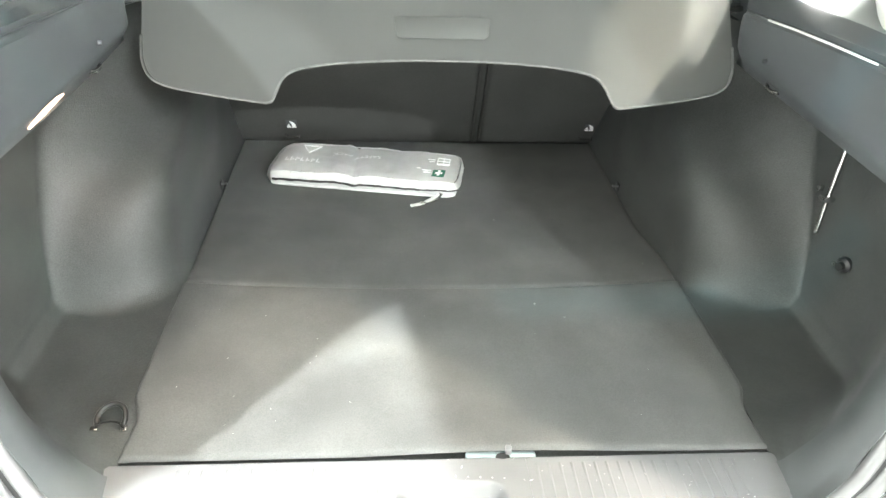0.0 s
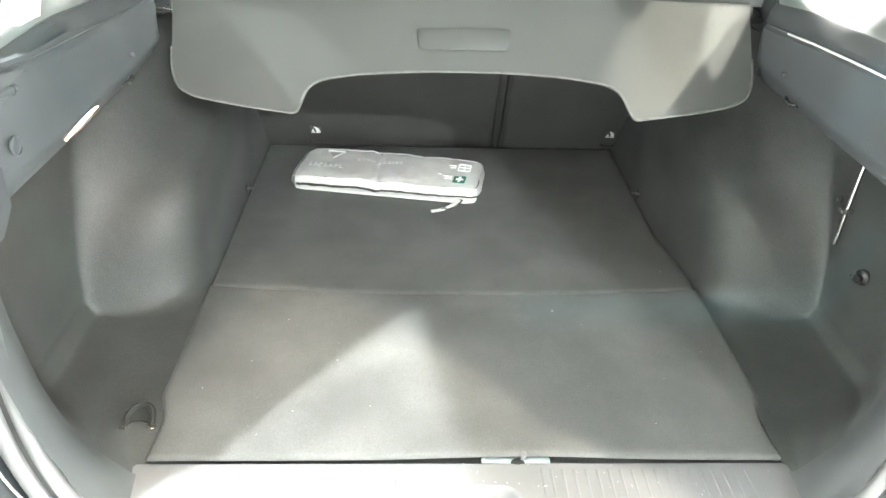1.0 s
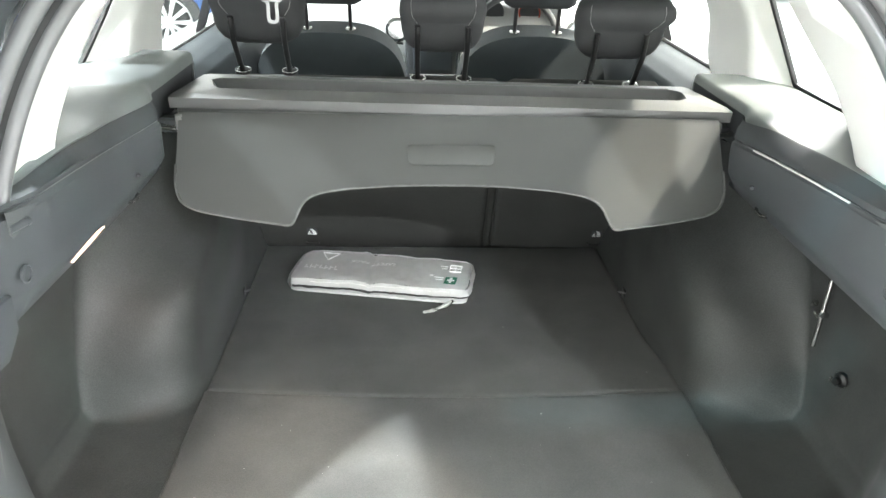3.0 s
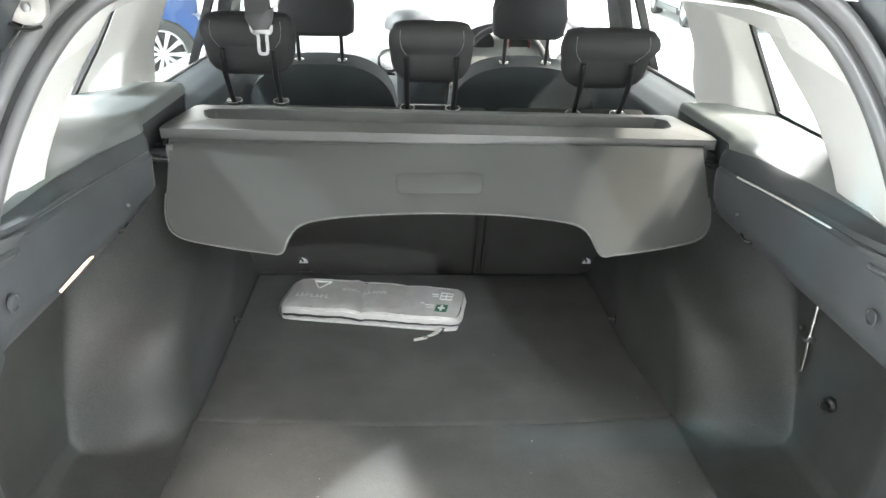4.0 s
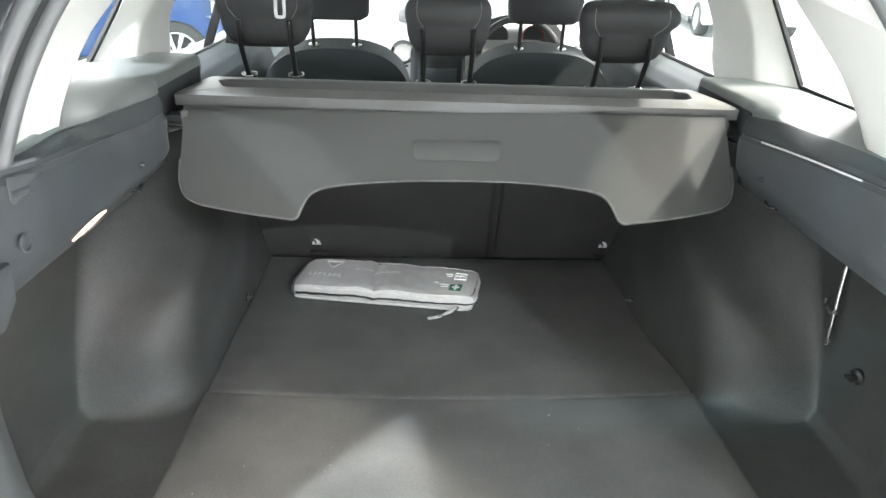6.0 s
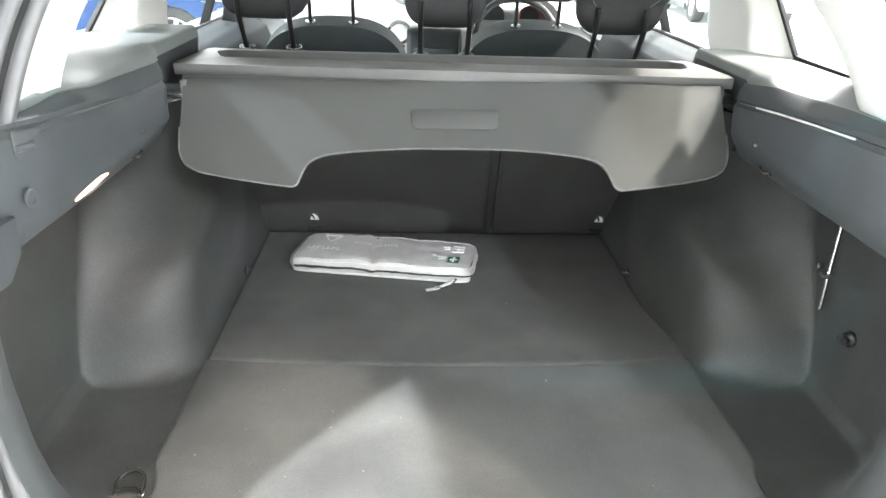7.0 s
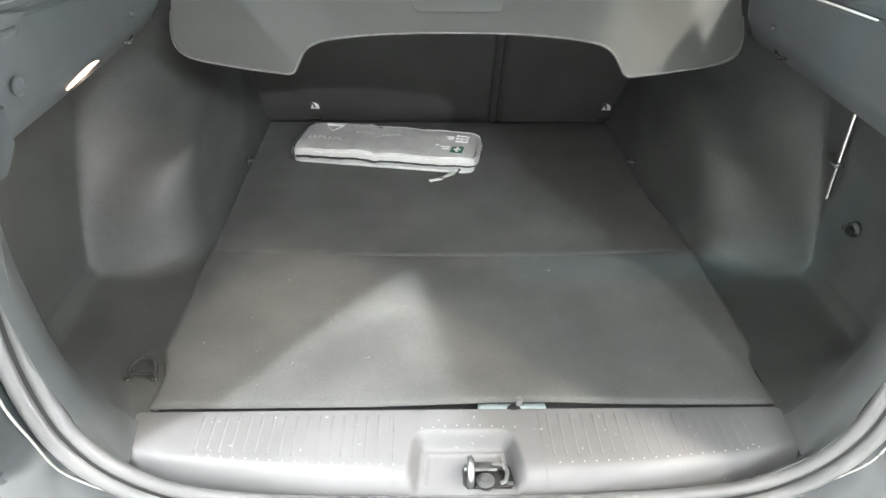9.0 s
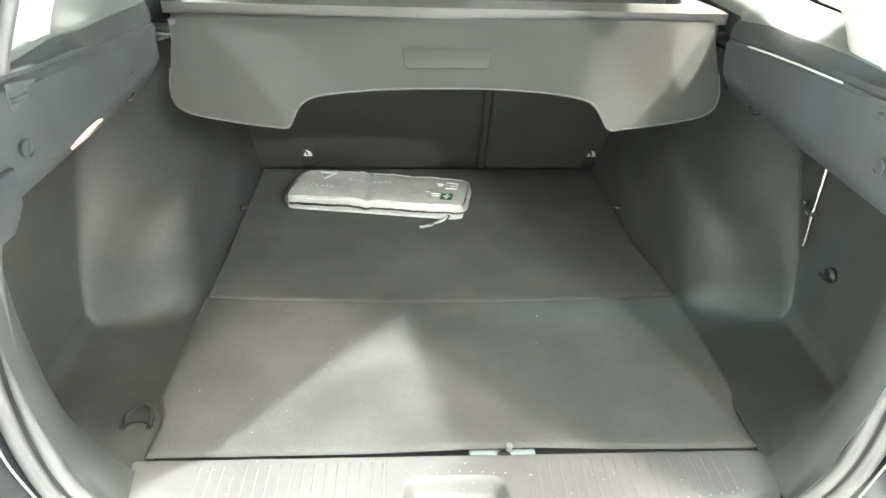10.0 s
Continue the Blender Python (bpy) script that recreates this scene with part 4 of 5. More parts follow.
for x in (-0.383, 0.483):
    tag = part("anchor_label", rbox(x - 0.014, x + 0.016, -0.002, 0.001, 0.070, 0.096, 0.001, m=INV @ BACK), PLASTIC, seat, "dark anchor point label with white emblem")
    sail = [(0.013, 0)] + [(-0.004 + 0.017 * math.cos(q), 0.019 * math.sin(q)) for q in (0.25, 0.5, 0.8, 1.1, 1.4)] + [(-0.004, 0.019), (0.001, 0.010), (0.003, 0)]
    for shape in (sail, [(-0.011, 0), (-0.003, 0), (-0.006, 0.010)], [(-0.012, -0.006), (-0.001, -0.006), (-0.001, -0.002), (-0.012, -0.002)], [(0.001, -0.006), (0.014, -0.006), (0.014, -0.002), (0.001, -0.002)]):
        part("emblem", prism([INV @ BACK @ Vector((x + a, -0.0025, 0.076 + b)) for a, b in shape], INV.to_3x3() @ (BACK.to_3x3() @ Vector((0, -0.001, 0)))), WHITE, tag)
    part("anchor_bar", tube([INV @ BACK @ Vector((x + dx, dy, 0.036)) for dx, dy in ((-0.02, 0.004), (-0.018, -0.008), (0.018, -0.008), (0.02, 0.004))], 0.0032, 8), BLACKSTEEL, seat)


# section of a headrest (y, z, share of the width): rear side with its soft roll, bottom, front, top
REST = [(-0.016, 0.212, 0.90), (-0.030, 0.204, 0.96), (-0.037, 0.190, 0.99), (-0.038, 0.174, 1.0), (-0.036, 0.160, 0.99), (-0.032, 0.150, 0.97), (-0.0305, 0.143, 0.96), (-0.0315, 0.130, 0.955), (-0.032, 0.114, 0.94),
        (-0.029, 0.096, 0.90), (-0.022, 0.080, 0.82), (-0.008, 0.069, 0.70), (0.010, 0.066, 0.62), (0.030, 0.072, 0.66), (0.046, 0.090, 0.80), (0.052, 0.120, 0.88), (0.050, 0.160, 0.92), (0.042, 0.195, 0.92), (0.022, 0.212, 0.90), (0.002, 0.216, 0.89)]


def headrest(cx, cz, w, roll_out=0.0):
    """Raised headrest on two posts that stand in rings on the seat back."""
    base = INV @ Matrix.Translation((0, 0.968, cz)) @ pose(cx, 0.0, 0.0, 10, 0, 0)

    def skin_point(u, k):
        y, z, share = REST[k % len(REST)]
        e = (1 - abs(u) ** 5) ** 0.5
        out = roll_out * smooth((z - 0.14) / 0.04) * max(0, u)
        fold = 0.0012 * noise.noise(Vector((u * 3 + cx * 9, z * 30, y * 20)))
        return base @ Vector((u * w * 0.5 * share + out, 0.012 + (y - 0.012) * (0.30 + 0.70 * e) + fold, 0.14 + (z - 0.14) * (0.80 + 0.20 * e)))

    us = [-1, -0.985, -0.95, -0.9, -0.82, -0.7, -0.5, -0.25, 0, 0.25, 0.5, 0.7, 0.82, 0.9, 0.95, 0.985, 1]
    cush = part("headrest", grid(skin_point, us, range(len(REST) + 1)), LEATHER, seat, sharp=80)
    for sx in (-1, 1):
        part("seam", tube([skin_point(sx * q, k) + base.to_3x3() @ Vector((0, -0.0004, 0)) for q, k in ((0.74, 1), (0.735, 2), (0.72, 3), (0.69, 4), (0.64, 5), (0.60, 6))], 0.0006, 5), STITCH, cush)
        part("post", tube([base @ Vector((sx * 0.057, 0.012, -0.02)), base @ Vector((sx * 0.059, -0.034, 0.085)), base @ Vector((sx * 0.059, -0.034, 0.140))], 0.0066, 10), BLACKSTEEL, seat)
        ring = base @ pose(sx * 0.057, 0.012, -0.006)
        collar = part("collar", lathe([(0.019, -0.006), (0.019, 0.0), (0.013, 0.002), (0.007, 0.002)], 18, ring), BLACKSTEEL, seat)
        part("collar_ring", tube([ring @ Vector((0.0185 * math.cos(i * math.pi / 12), 0.0185 * math.sin(i * math.pi / 12), 0.001)) for i in range(24)], 0.0016, 6, True), CHROME, collar, "thin bright ring")


headrest(-0.440, 1.185, 0.222)
headrest(-0.012, 1.172, 0.205)
headrest(0.410, 1.163, 0.225, 0.018)

# seat belt that hangs from the roof
belt = holder("seat_belt", "dark seat belt with a steel tongue hanging from the roof", "seat belt", at=(-0.360, 0.64, 1.53))
part("webbing", sweep(spline([(0, 0, 0), (0.002, 0.002, -0.04), (0.004, -0.003, -0.075), (0.006, -0.002, -0.108)], 4), [(-0.025, -0.0012), (-0.010, -0.0022), (0.010, -0.0004), (0.025, -0.0012), (0.025, 0.0012), (-0.025, 0.0014)], False, (0, 1, 0)), WEBBING, belt)
part("tongue_cover", prism([(-0.020, -0.006, -0.100), (-0.012, -0.006, -0.108), (0.018, -0.006, -0.106), (0.026, -0.006, -0.092), (0.034, -0.006, -0.094), (0.033, -0.006, -0.112), (0.026, -0.006, -0.128), (0.022, -0.006, -0.134), (-0.006, -0.006, -0.136), (-0.014, -0.006, -0.126), (-0.021, -0.006, -0.112)], (0, 0.012, 0), 0.002), DASHDARK, belt)
# steel tongue: shoulders and two legs that meet in a rounded tip round the slot
tongue = spline([(-0.012, 0, -0.126), (-0.009, 0, -0.139), (0.001, 0, -0.146), (0.001, 0, -0.172), (0.004, 0, -0.180), (0.015, 0, -0.180), (0.018, 0, -0.172), (0.018, 0, -0.146), (0.026, 0, -0.139), (0.028, 0, -0.126)], 4)
metal = part("tongue", sweep(tongue, [(-0.0030, -0.0012), (0.0030, -0.0012), (0.0030, 0.0012), (-0.0030, 0.0012)], False, (0, 1, 0)), DULLSTEEL, belt, "bright steel buckle tongue")
part("crossbar", rbox(-0.009, 0.025, -0.0022, 0.0022, -0.143, -0.132, 0.001), DULLSTEEL, metal)

# ---------- first-aid bag ----------
bag = holder("safety_bag", "flat silver fabric safety bag with zip, printed triangle and green cross", "bag", at=(-0.165, 0.965, 0.598))
BAG_M = pose(0.004, -0.012, 0, 0, 0, -10.5)
BL, BD, BH = 0.243, 0.082, 0.053


def bag_top(a, b):
    """Upper skin: a along the bag and b from its zip side to the back, both -1 to 1."""
    ex = abs(a) ** 18
    ed = abs(b) ** 6
    h = BH * (0.80 + 0.20 * (1 - ex) ** 0.5 * (1 - 0.55 * ed)) - 0.005 * max(0.0, -a - 0.82) / 0.18
    crease = -0.007 * math.exp(-((a + 0.12 + 0.05 * b) / 0.035) ** 2) + 0.004 * math.exp(-((a + 0.28) / 0.10) ** 2)
    wr = 0.0036 * noise.noise(Vector((a * 4, b * 1.8, 3))) + 0.0012 * noise.noise(Vector((a * 13, b * 5, 7))) - 0.006 * max(0.0, 0.14 - abs(noise.noise(Vector((a * 9 + 2, b * 3, 5))))) * (0.4 + abs(b))
    return BAG_M @ Vector((a * BL * (1 - 0.03 * ed), b * BD * (1 - 0.10 * ex) + 0.006 * a, h + crease * (1 - ex) + wr * (1 - ex)))


def bag_side(u, v):
    """Skirt: u round the rim, v from the upper rim down to the floor."""
    n = 4 * u
    k, f = int(n) % 4, n - int(n)
    a, b = [(lerp(-1, 1, f), -1), (1, lerp(-1, 1, f)), (lerp(1, -1, f), 1), (-1, lerp(1, -1, f))][k]
    p = bag_top(a, b)
    c = BAG_M @ Vector((0, 0, 0))
    out = Vector((p.x - c.x, p.y - c.y, 0)).normalized()
    if k == 0:
        out = BAG_M @ Vector((0, -1, 0))
    bulge = 0.009 * math.sin(math.pi * (0.15 + 0.85 * v)) - 0.003 * v + math.sin(math.pi * v) * (0.0035 * noise.noise(Vector((a * 16, b * 7, v * 3))) + 0.005 * abs(noise.noise(Vector((a * 40, b * 14, v * 7)))))
    return Vector((p.x, p.y, p.z * (1 - v) + 0.001 * v)) + out * bulge


part("upper_skin", grid(bag_top, span(-1, 1, 110), span(-1, 1, 30)), BAG, bag, sharp=80)
part("side_skin", grid(bag_side, [i / 200 for i in range(200)] + [0.99999], span(0, 1, 12)), BAG, bag, sharp=80)
rimline = [bag_side(i / 120, 0.0) + Vector((0, 0, 0.001)) for i in range(120)]
part("binding", tube(rimline, 0.0013, 6, True), BAG, bag)
zipl = [bag_side(u, 0.46 + 0.03 * noise.noise(Vector((u * 40, 0, 2)))) + BAG_M.to_3x3() @ Vector((0, -0.001, 0)) for u in span(0.004, 0.27, 60)]
zip_size = [(0.55 + 0.45 * (1 - u) + 0.25 * noise.noise(Vector((u * 16, 4, 1)))) for u in span(0, 1, 60)]
part("zip", sweep(zipl, ring_profile(0.0036, 6), scales=zip_size), BLACK, bag, "black zip")
fold_path = [bag_side(u, 0.12 + 0.05 * noise.noise(Vector((u * 60, 1, 0)))) + Vector((0, -0.0015, 0)) for u in span(0.03, 0.23, 70)]
part("welt", tube(fold_path, 0.0016, 5), BAGTAPE, bag, "crumpled shiny seam over the zip")
low = [bag_side(u, 0.86) for u in span(0.0, 0.27, 60)]
part("lower_binding", tube(low, 0.0030, 6), BAGTAPE, bag)
part("zip_strap", sweep(spline([BAG_M @ Vector(p) for p in ((0.205, -0.094, 0.022), (0.185, -0.108, 0.012), (0.165, -0.122, 0.006), (0.138, -0.135, 0.004))], 4), [(-0.005, -0.0012), (0.005, -0.0012), (0.005, 0.0012), (-0.005, 0.0012)], False, (0, 0, 1)), BAGTAPE, bag)
part("zip_strap", sweep(spline([BAG_M @ Vector(p) for p in ((0.210, -0.094, 0.024), (0.198, -0.108, 0.014), (0.176, -0.118, 0.008), (0.160, -0.122, 0.008))], 4), [(-0.004, -0.0012), (0.004, -0.0012), (0.004, 0.0012), (-0.004, 0.0012)], False, (0, 0, 1)), STEEL, bag)


def print_patch(name, a0, a1, b0, b1, mat, lift=0.0012, n=6, label=""):
    return part(name, grid(lambda a, b: bag_top(a, b) + Vector((0, 0, lift)), span(a0, a1, n), span(b0, b1, n), 0.0004), mat, bag, label)


def print_line(name, pts, w=0.0024, mat=WHITE, closed=False):
    return part(name, tube([bag_top(a, b) + Vector((0, 0, 0.0020)) for a, b in pts], w, 4, closed), mat, bag)


print_patch("cross_field", 0.74, 0.87, -0.80, -0.34, GREEN, 0.0010, 6, "green first-aid square")
print_patch("cross_bar", 0.765, 0.845, -0.62, -0.52, WHITE, 0.0018)
print_patch("cross_bar", 0.79, 0.82, -0.74, -0.40, WHITE, 0.0020)
print_line("triangle", [(-0.76, 0.72), (-0.71, 0.72), (-0.66, 0.72), (-0.61, 0.72), (-0.56, 0.72), (-0.61, 0.46), (-0.655, 0.20), (-0.71, 0.46)], 0.0018, closed=True)
print_line("pictogram", [(0.76, 0.02), (0.89, 0.02), (0.89, 0.50), (0.76, 0.50)], 0.0015, closed=True)
print_line("pictogram", [(0.825, 0.02), (0.825, 0.50)], 0.0015)
print_line("pictogram", [(0.76, 0.26), (0.89, 0.26)], 0.0015)
for i in range(7):
    a = -0.86 + 0.056 * i
    print_patch("maker_mark", a, a + 0.012, -0.50, -0.26, WHITE, 0.0030, 4)
    print_patch("maker_mark", a + 0.018, a + 0.040, -0.50 + 0.06 * (i % 3), -0.44 + 0.06 * (i % 3), WHITE, 0.0030, 4)
for a0, a1, b0 in ((0.62, 0.72, -0.44), (0.64, 0.72, -0.58), (0.56, 0.60, -0.34), (0.67, 0.73, 0.20), (0.65, 0.73, 0.36)):
    print_line("small_print", [(a0, b0), ((a0 + a1) / 2, b0), (a1, b0)], 0.0014)


def lettering(body, size, mat, parent, place):
    """Flat letters laid on a surface by place(x, y)."""
    cu = bpy.data.curves.new("words", "FONT")
    cu.body, cu.size, cu.align_x = body, size, "CENTER"
    ob = bpy.data.objects.new("words", cu)
    scene.collection.objects.link(ob)
    me = bpy.data.meshes.new_from_object(ob.evaluated_get(bpy.context.evaluated_depsgraph_get()))
    bpy.data.objects.remove(ob)
    for v in me.vertices:
        v.co = place(v.co.x, v.co.y)
    me.materials.append(mat)
    o = new("lettering", me)
    o.parent = parent
    return o


lettering("SAFETY PACK", 0.021, WHITE, bag, lambda x, y: bag_top(-0.12 - x / BL, 0.22 - y / BD) + Vector((0, 0, 0.0034)))

# ---------- front of the cabin ----------


def front_seat(name_x):
    st = holder("front_seat", "dark cloth front seat with a square headrest", "car seat", "front seats", at=(name_x, 1.93, 0.5))
    bp = []
    for t in span(0, 1, 26):
        a = math.pi * t
        bp.append((-0.268 * math.copysign(abs(math.cos(a)) ** 0.75, math.cos(a)), 0.44 + 0.23 * max(0, math.sin(a)) ** 0.75))
    bp += [(0.255, 0.0), (-0.255, 0.0)]
    m = pose(0, 0, 0, 12, 0, 0)
    part("backrest", prism([m @ Vector((x, -0.05, z)) for x, z in bp], m.to_3x3() @ Vector((0, 0.11, 0)), 0.053, 8), CLOTH, st, sharp=80)
    part("back_pocket", prism([m @ Vector((x, -0.056, z)) for x, z in ((-0.23, 0.1), (0.23, 0.1), (0.235, 0.40), (-0.235, 0.40))], m.to_3x3() @ Vector((0, 0.01, 0)), 0.004), LEATHER, st)
    part("cushion", rbox(-0.25, 0.25, 0.06, 0.56, -0.1, 0.06, 0.05, 3), CLOTH, st)
    hp = [(-0.095, 0.765), (-0.122, 0.780), (-0.125, 0.85), (-0.115, 0.935), (0.115, 0.935), (0.125, 0.85), (0.122, 0.780), (0.095, 0.765)]
    part("headrest", prism([m @ Vector((x, -0.06, z)) for x, z in hp], m.to_3x3() @ Vector((0, 0.09, 0)), 0.02, 3), LEATHER, st, sharp=60)
    for sx in (-0.075, 0.075):
        part("post", tube([m @ Vector((sx, -0.01, 0.63)), m @ Vector((sx, -0.01, 0.79))], 0.007, 8), BLACKSTEEL, st)
        part("collar", lathe([(0.017, 0), (0.018, 0.006), (0.009, 0.009)], 14, m @ pose(sx, -0.01, 0.664)), CHROME, st)
    return st


front_seat(-0.375)
front_seat(0.348)

dash = holder("dashboard", "grey dashboard with a centre screen and round vents", "dashboard", at=(0, 2.75, 0.6))
dp = [(-0.14, 0.10), (-0.16, 0.30), (-0.13, 0.42), (-0.05, 0.50), (0.10, 0.545), (0.45, 0.50), (0.45, 0.10)]
part("body", prism([(-0.72, y, z) for y, z in dp], (1.44, 0, 0), 0.02, 3), DASH, dash)
part("centre_console", rbox(-0.12, 0.135, -0.21, 0.0, -0.2, 0.45, 0.025, 3), DASHDARK, dash)
part("screen", rbox(-0.085, 0.095, -0.222, -0.20, 0.25, 0.36, 0.005), SCREEN, dash)
part("bezel", tube([(-0.10, -0.222, 0.23), (0.11, -0.222, 0.23), (0.118, -0.222, 0.24), (0.122, -0.215, 0.40)], 0.006, 8), CHROME, dash)
for vx in (-0.155, -0.64, 0.67):
    vent = part("vent", lathe([(0.055, 0), (0.055, 0.02), (0.042, 0.024), (0.040, 0.006), (0.001, 0.006)], 24, pose(vx, -0.16, 0.42, 80, 0, 0)), CHROME, dash)
part("binnacle", sweep(spline([(0.18, -0.06, 0.44), (0.22, -0.06, 0.54), (0.38, -0.06, 0.58), (0.54, -0.06, 0.54), (0.58, -0.06, 0.44)], 4), [(-0.02, -0.09), (0.02, -0.09), (0.02, 0.09), (-0.02, 0.09)], False, (0, 1, 0)), DASHDARK, dash)
part("dial", lathe([(0.06, 0), (0.06, 0.01), (0.002, 0.012)], 24, pose(0.28, -0.06, 0.49, 75, 0, 0)), DASHDARK, dash)
part("dial", lathe([(0.05, 0), (0.05, 0.008), (0.002, 0.009)], 24, pose(0.46, -0.06, 0.49, 75, 0, 0)), DASHDARK, dash)
part("dial_ring", lathe([(0.052, 0), (0.052, 0.012), (0.046, 0.012), (0.046, 0.0)], 24, pose(0.46, -0.06, 0.49, 75, 0, 0)), RED, dash)
part("dash_seam", tube(spline([(-0.70, -0.155, 0.33), (-0.45, -0.165, 0.36), (-0.25, -0.165, 0.365), (-0.13, -0.17, 0.36)], 4), 0.006, 6), DASHDARK, dash)
part("speaker_dome", lathe([(0.13, 0.0), (0.12, 0.05), (0.09, 0.085), (0.04, 0.10), (0.002, 0.102)], 24, pose(-0.06, 0.12, 0.535)), DASHDARK, dash)
wheel = holder("steering_wheel", "dark steering wheel in front of the driver's seat", "steering wheel", at=(0.365, 2.42, 1.02))
wm = pose(0, 0, 0, 65, 0, 0)
part("rim", tube([wm @ Vector((0.185 * math.cos(2 * math.pi * i / 40), 0.185 * math.sin(2 * math.pi * i / 40), 0)) for i in range(40)], 0.014, 10, True, (0, 0.4, 0.9)), LEATHER, wheel)
part("hub", prism([wm @ Vector((x, y, -0.02)) for x, y in ((-0.07, 0.05), (0.07, 0.05), (0.09, 0), (0.05, -0.08), (-0.05, -0.08), (-0.09, 0))], wm.to_3x3() @ Vector((0, 0, 0.03)), 0.008), DASHDARK, wheel)
for a in (0, 180, 270):
    c, q = math.cos(radians(a)), math.sin(radians(a))
    part("spoke", tube([wm @ Vector((0.06 * c, 0.06 * q, 0)), wm @ Vector((0.18 * c, 0.18 * q, 0))], 0.012, 8), DASHDARK, wheel)

screenpane = thing("window_3", grid(lambda z, v: Vector((lerp(-0.72, 0.72, v) * (1 - 0.15 * (z - 1.08) / 0.4), 3.15 - 0.62 * (z - 1.08) / 0.4 - 0.1 * (2 * v - 1) ** 2, z)), span(1.08, 1.50, 4), span(0, 1, 10), 0.004), GLASS,
                   "clear windscreen ahead of the dashboard", "windscreen", kind="structure")
screenpane.visible_shadow = False
thing("bonnet", rbox(-0.74, 0.74, 3.1, 4.1, 0.85, 1.0, 0.08, 3), PAINT, "dark painted bonnet ahead of the windscreen", "car body", kind="structure")
thing("cabin_floor", rbox(-0.78, 0.78, 1.24, 3.2, 0.27, 0.33, 0.01), LINER, "dark carpeted cabin floor", "floor", kind="structure")

# ---------- hall and the cars in it ----------
thing("ground", grid(lambda x, y: Vector((x, y, 0)), span(-22, 22, 4), span(-16, 34, 4)), HALLFLOOR, "pale polished hall floor", "floor", kind="structure")
thing("wall_north", rbox(-22, 22, 34, 34.2, 0, 5.6), HALLWALL, "pale hall wall", "wall", kind="structure")
thing("wall_south", rbox(-22, 22, -16.2, -16, 0, 5.6), HALLWALL, "pale hall wall", "wall", kind="structure")
thing("wall_west", rbox(-22.2, -22, -16, 34, 0, 5.6), HALLWALL, "pale hall wall", "wall", kind="structure")
thing("wall_east", rbox(22, 22.2, -16, 34, 0, 5.6), HALLWALL, "pale hall wall", "wall", kind="structure")
thing("ceiling_hall", rbox(-22, 22, -16, 34, 5.6, 5.8), HALLWALL, "pale hall ceiling", "ceiling", kind="structure")


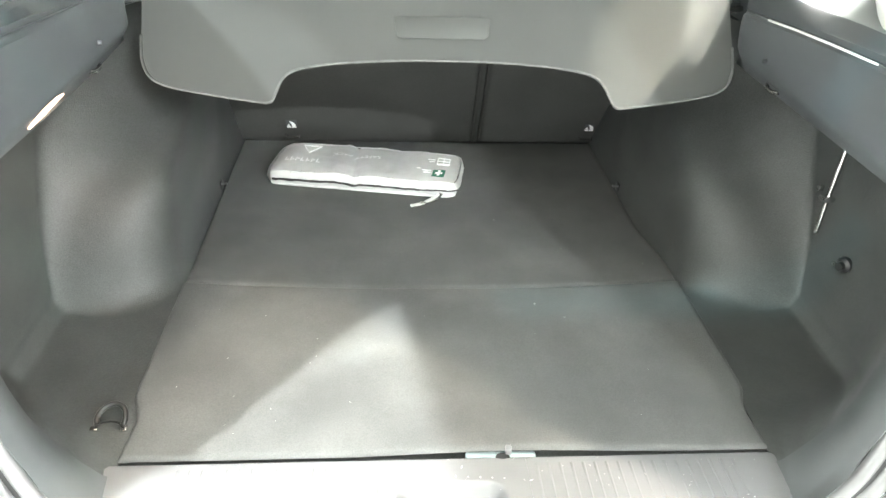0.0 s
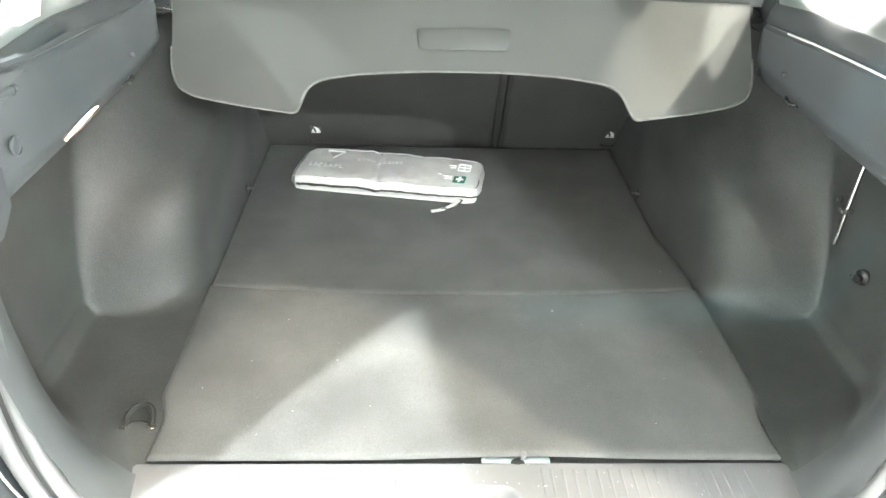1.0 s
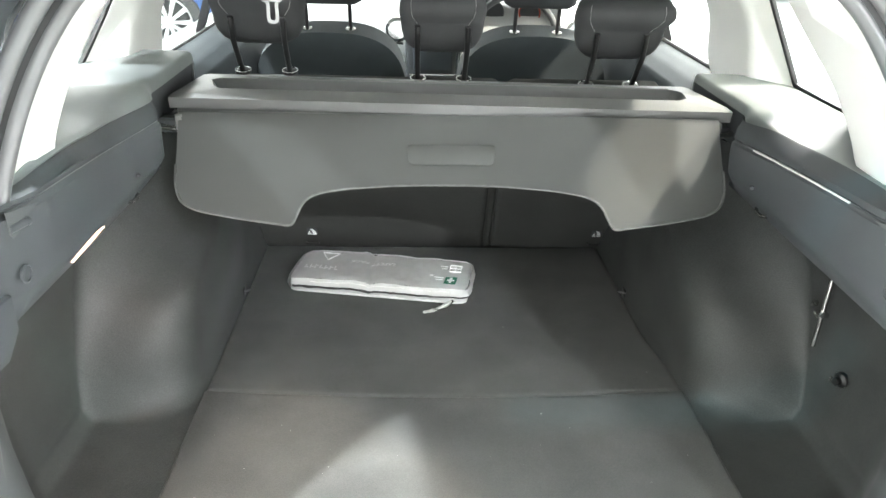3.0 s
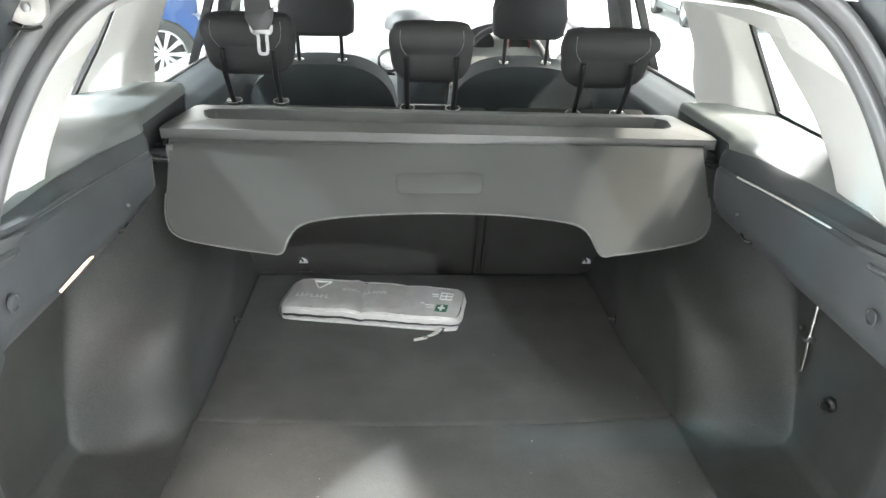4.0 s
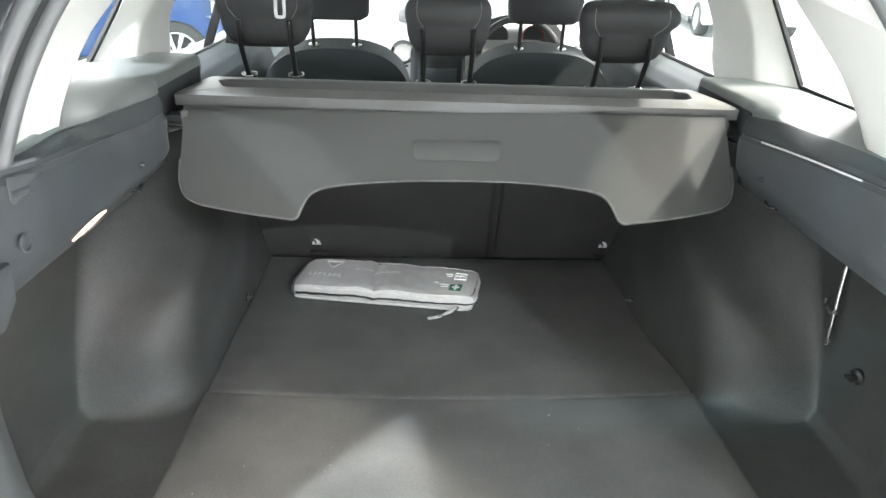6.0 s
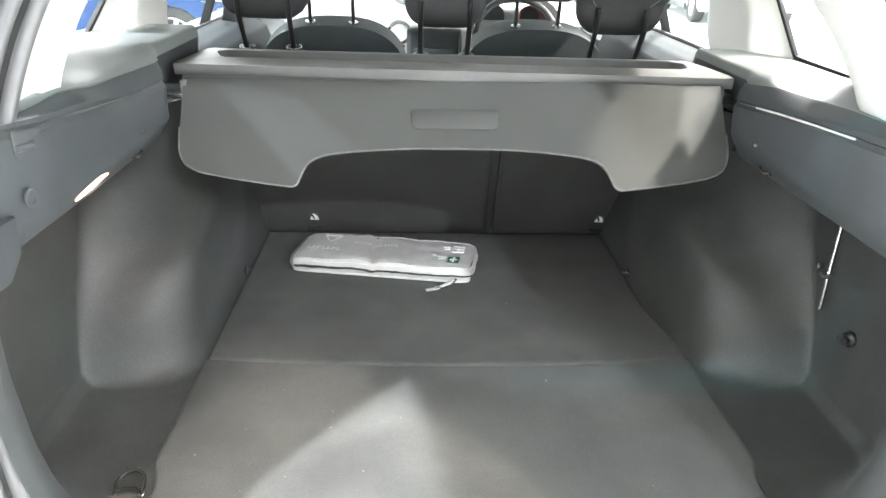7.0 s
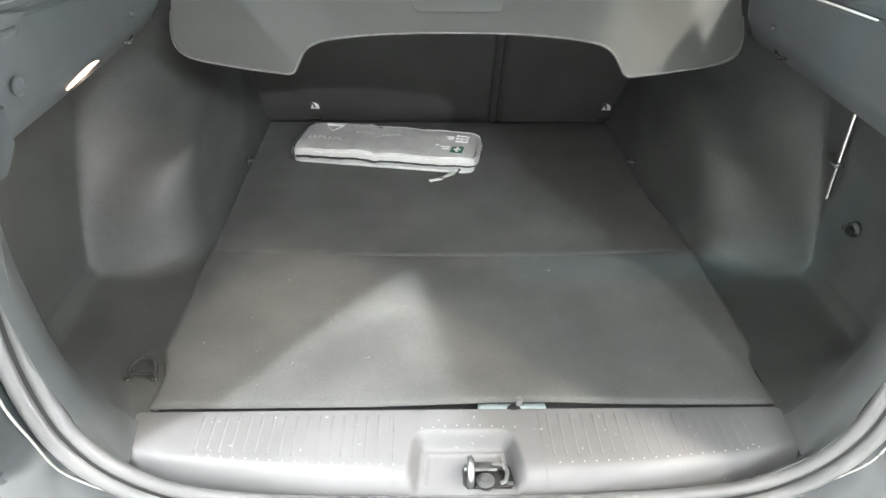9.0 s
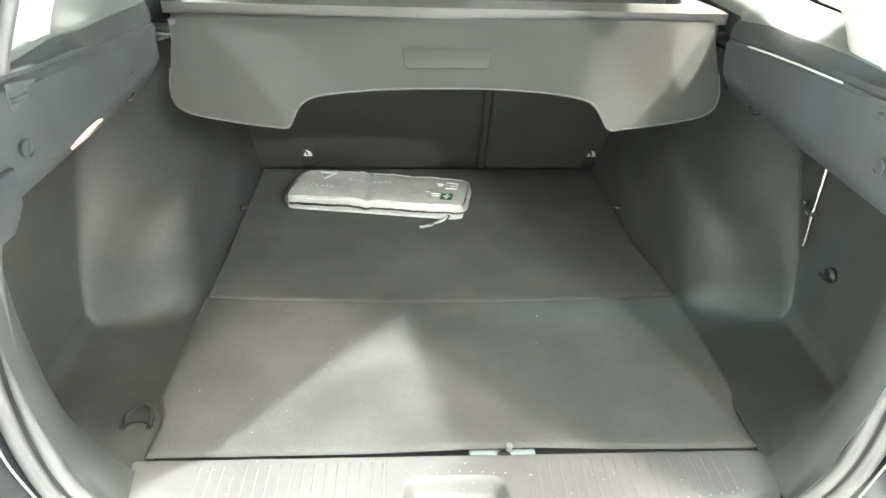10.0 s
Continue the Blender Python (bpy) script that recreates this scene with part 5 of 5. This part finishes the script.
def parked_car(paint, label, m):
    """A hatchback that stands with its nose to +x; m is its pose on the ground."""
    c = holder("parked_car", label, "car", "cars in the hall")
    c.matrix_basis = m
    low = [(-1.95, 0.30), (-2.02, 0.55), (-1.98, 0.86), (-1.80, 0.95), (0.75, 0.97), (1.55, 0.86), (1.92, 0.70), (2.02, 0.50), (1.98, 0.28), (1.62, 0.22)]
    low += [(1.25 + 0.37 * math.cos(a), 0.31 + 0.37 * math.sin(a)) for a in [radians(v) for v in (0, 30, 60, 90, 120, 150, 180)]]
    low += [(0.86, 0.2), (-0.86, 0.2)]
    low += [(-1.25 + 0.37 * math.cos(a), 0.31 + 0.37 * math.sin(a)) for a in [radians(v) for v in (0, 30, 60, 90, 120, 150, 180)]] + [(-1.63, 0.24)]
    part("body", prism([(x, -0.88, z) for x, z in low], (0, 1.76, 0), 0.06, 3), paint, c, sharp=50)
    top = [(-1.85, 0.93), (-1.55, 1.40), (-1.2, 1.50), (0.0, 1.50), (0.45, 1.42), (1.0, 0.95)]
    part("cabin", prism([(x, -0.72, z) for x, z in top], (0, 1.44, 0), 0.10, 3), paint, c, sharp=50)
    for s in (-1, 1):
        glass = [(-1.45, 1.02), (-1.25, 1.36), (0.0, 1.40), (0.35, 1.34), (0.72, 1.02)]
        part("side_window", prism([(x, s * 0.715, z) for x, z in glass], (0, s * 0.012, 0), 0.003), CARGLASS, c)
        part("headlight", rbox(1.60, 1.97, s * 0.52, s * 0.905, 0.66, 0.80, 0.05, 3), ALLOY, c)
        part("tail_light", rbox(-2.02, -1.86, s * 0.6, s * 0.86, 0.72, 0.92, 0.03, 2), RED, c)
        part("side_skirt", rbox(-0.85, 0.85, s * 0.80, s * 0.90, 0.19, 0.30, 0.02), DASHDARK, c)
        for wx in (-1.25, 1.25):
            f = pose(wx, s * 0.80, 0.31, -90 * s, 0, 0)
            w = part("wheel", lathe([(0.20, -0.10), (0.29, -0.10), (0.31, -0.07), (0.31, 0.07), (0.29, 0.095), (0.215, 0.10), (0.205, 0.05)], 32, f), TYRE, c)
            part("rim", lathe([(0.205, 0.03), (0.207, 0.085), (0.195, 0.09), (0.188, 0.03), (0.05, 0.02)], 32, f), ALLOY, w)
            part("hub_cap", lathe([(0.05, 0.02), (0.048, 0.08), (0.03, 0.088), (0.001, 0.088)], 18, f), ALLOY, w)
            for i in range(10):
                g = f @ pose(0, 0, 0, 0, 0, 36 * i)
                part("spoke", prism([g @ Vector(p) for p in ((0.03, -0.012, 0.060), (0.195, -0.021, 0.06), (0.195, 0.021, 0.06), (0.03, 0.012, 0.060))], g.to_3x3() @ Vector((0, 0, 0.024)), 0.004), ALLOY, w)
    return c


parked_car(BLUE, "blue car parked in the hall with silver alloy wheels", pose(-4.05, 7.74, 0.0, 0, 0, 3) @ Matrix.Diagonal((1.15, 1.15, 1.15, 1)))
parked_car(GREY, "pale grey car parked across the aisle", pose(6.1, 14.3, 0, 0, 0, -95))

# ---------- dust and lint ----------
rng = random.Random(7)


def flakes(name, label, count, place, lo, hi, mat, streak=1.0):
    bm = bmesh.new()
    for _ in range(count):
        c, a, r = place(), rng.uniform(0, math.pi), rng.uniform(lo, hi)
        k = rng.uniform(1, streak)
        e, f = Vector((math.cos(a), math.sin(a), 0)) * r * k, Vector((-math.sin(a), math.cos(a), 0)) * r * rng.uniform(0.4, 1)
        bm.faces.new([bm.verts.new(c + v) for v in (e, f * 0.9 + e * 0.2 + Vector((0, 0, 0.0004)), -e, -f)])
    return thing(name, bm, mat, label, "dust", kind="stuff")


flakes("mat_lint", "pale specks of lint on the boot mat", 45, lambda: Vector((rng.uniform(-0.49, 0.49), rng.uniform(0.01, 1.0) ** 1.5, 0.6065)), 0.0004, 0.0010, DUST, 2.5)
flakes("sill_dust", "pale dust and scuffs on the sill cover", 80, lambda: Vector((rng.uniform(-0.46, 0.46), -0.012 - 0.085 * rng.random(), 0.6012)), 0.0003, 0.0012, DUST, 4)
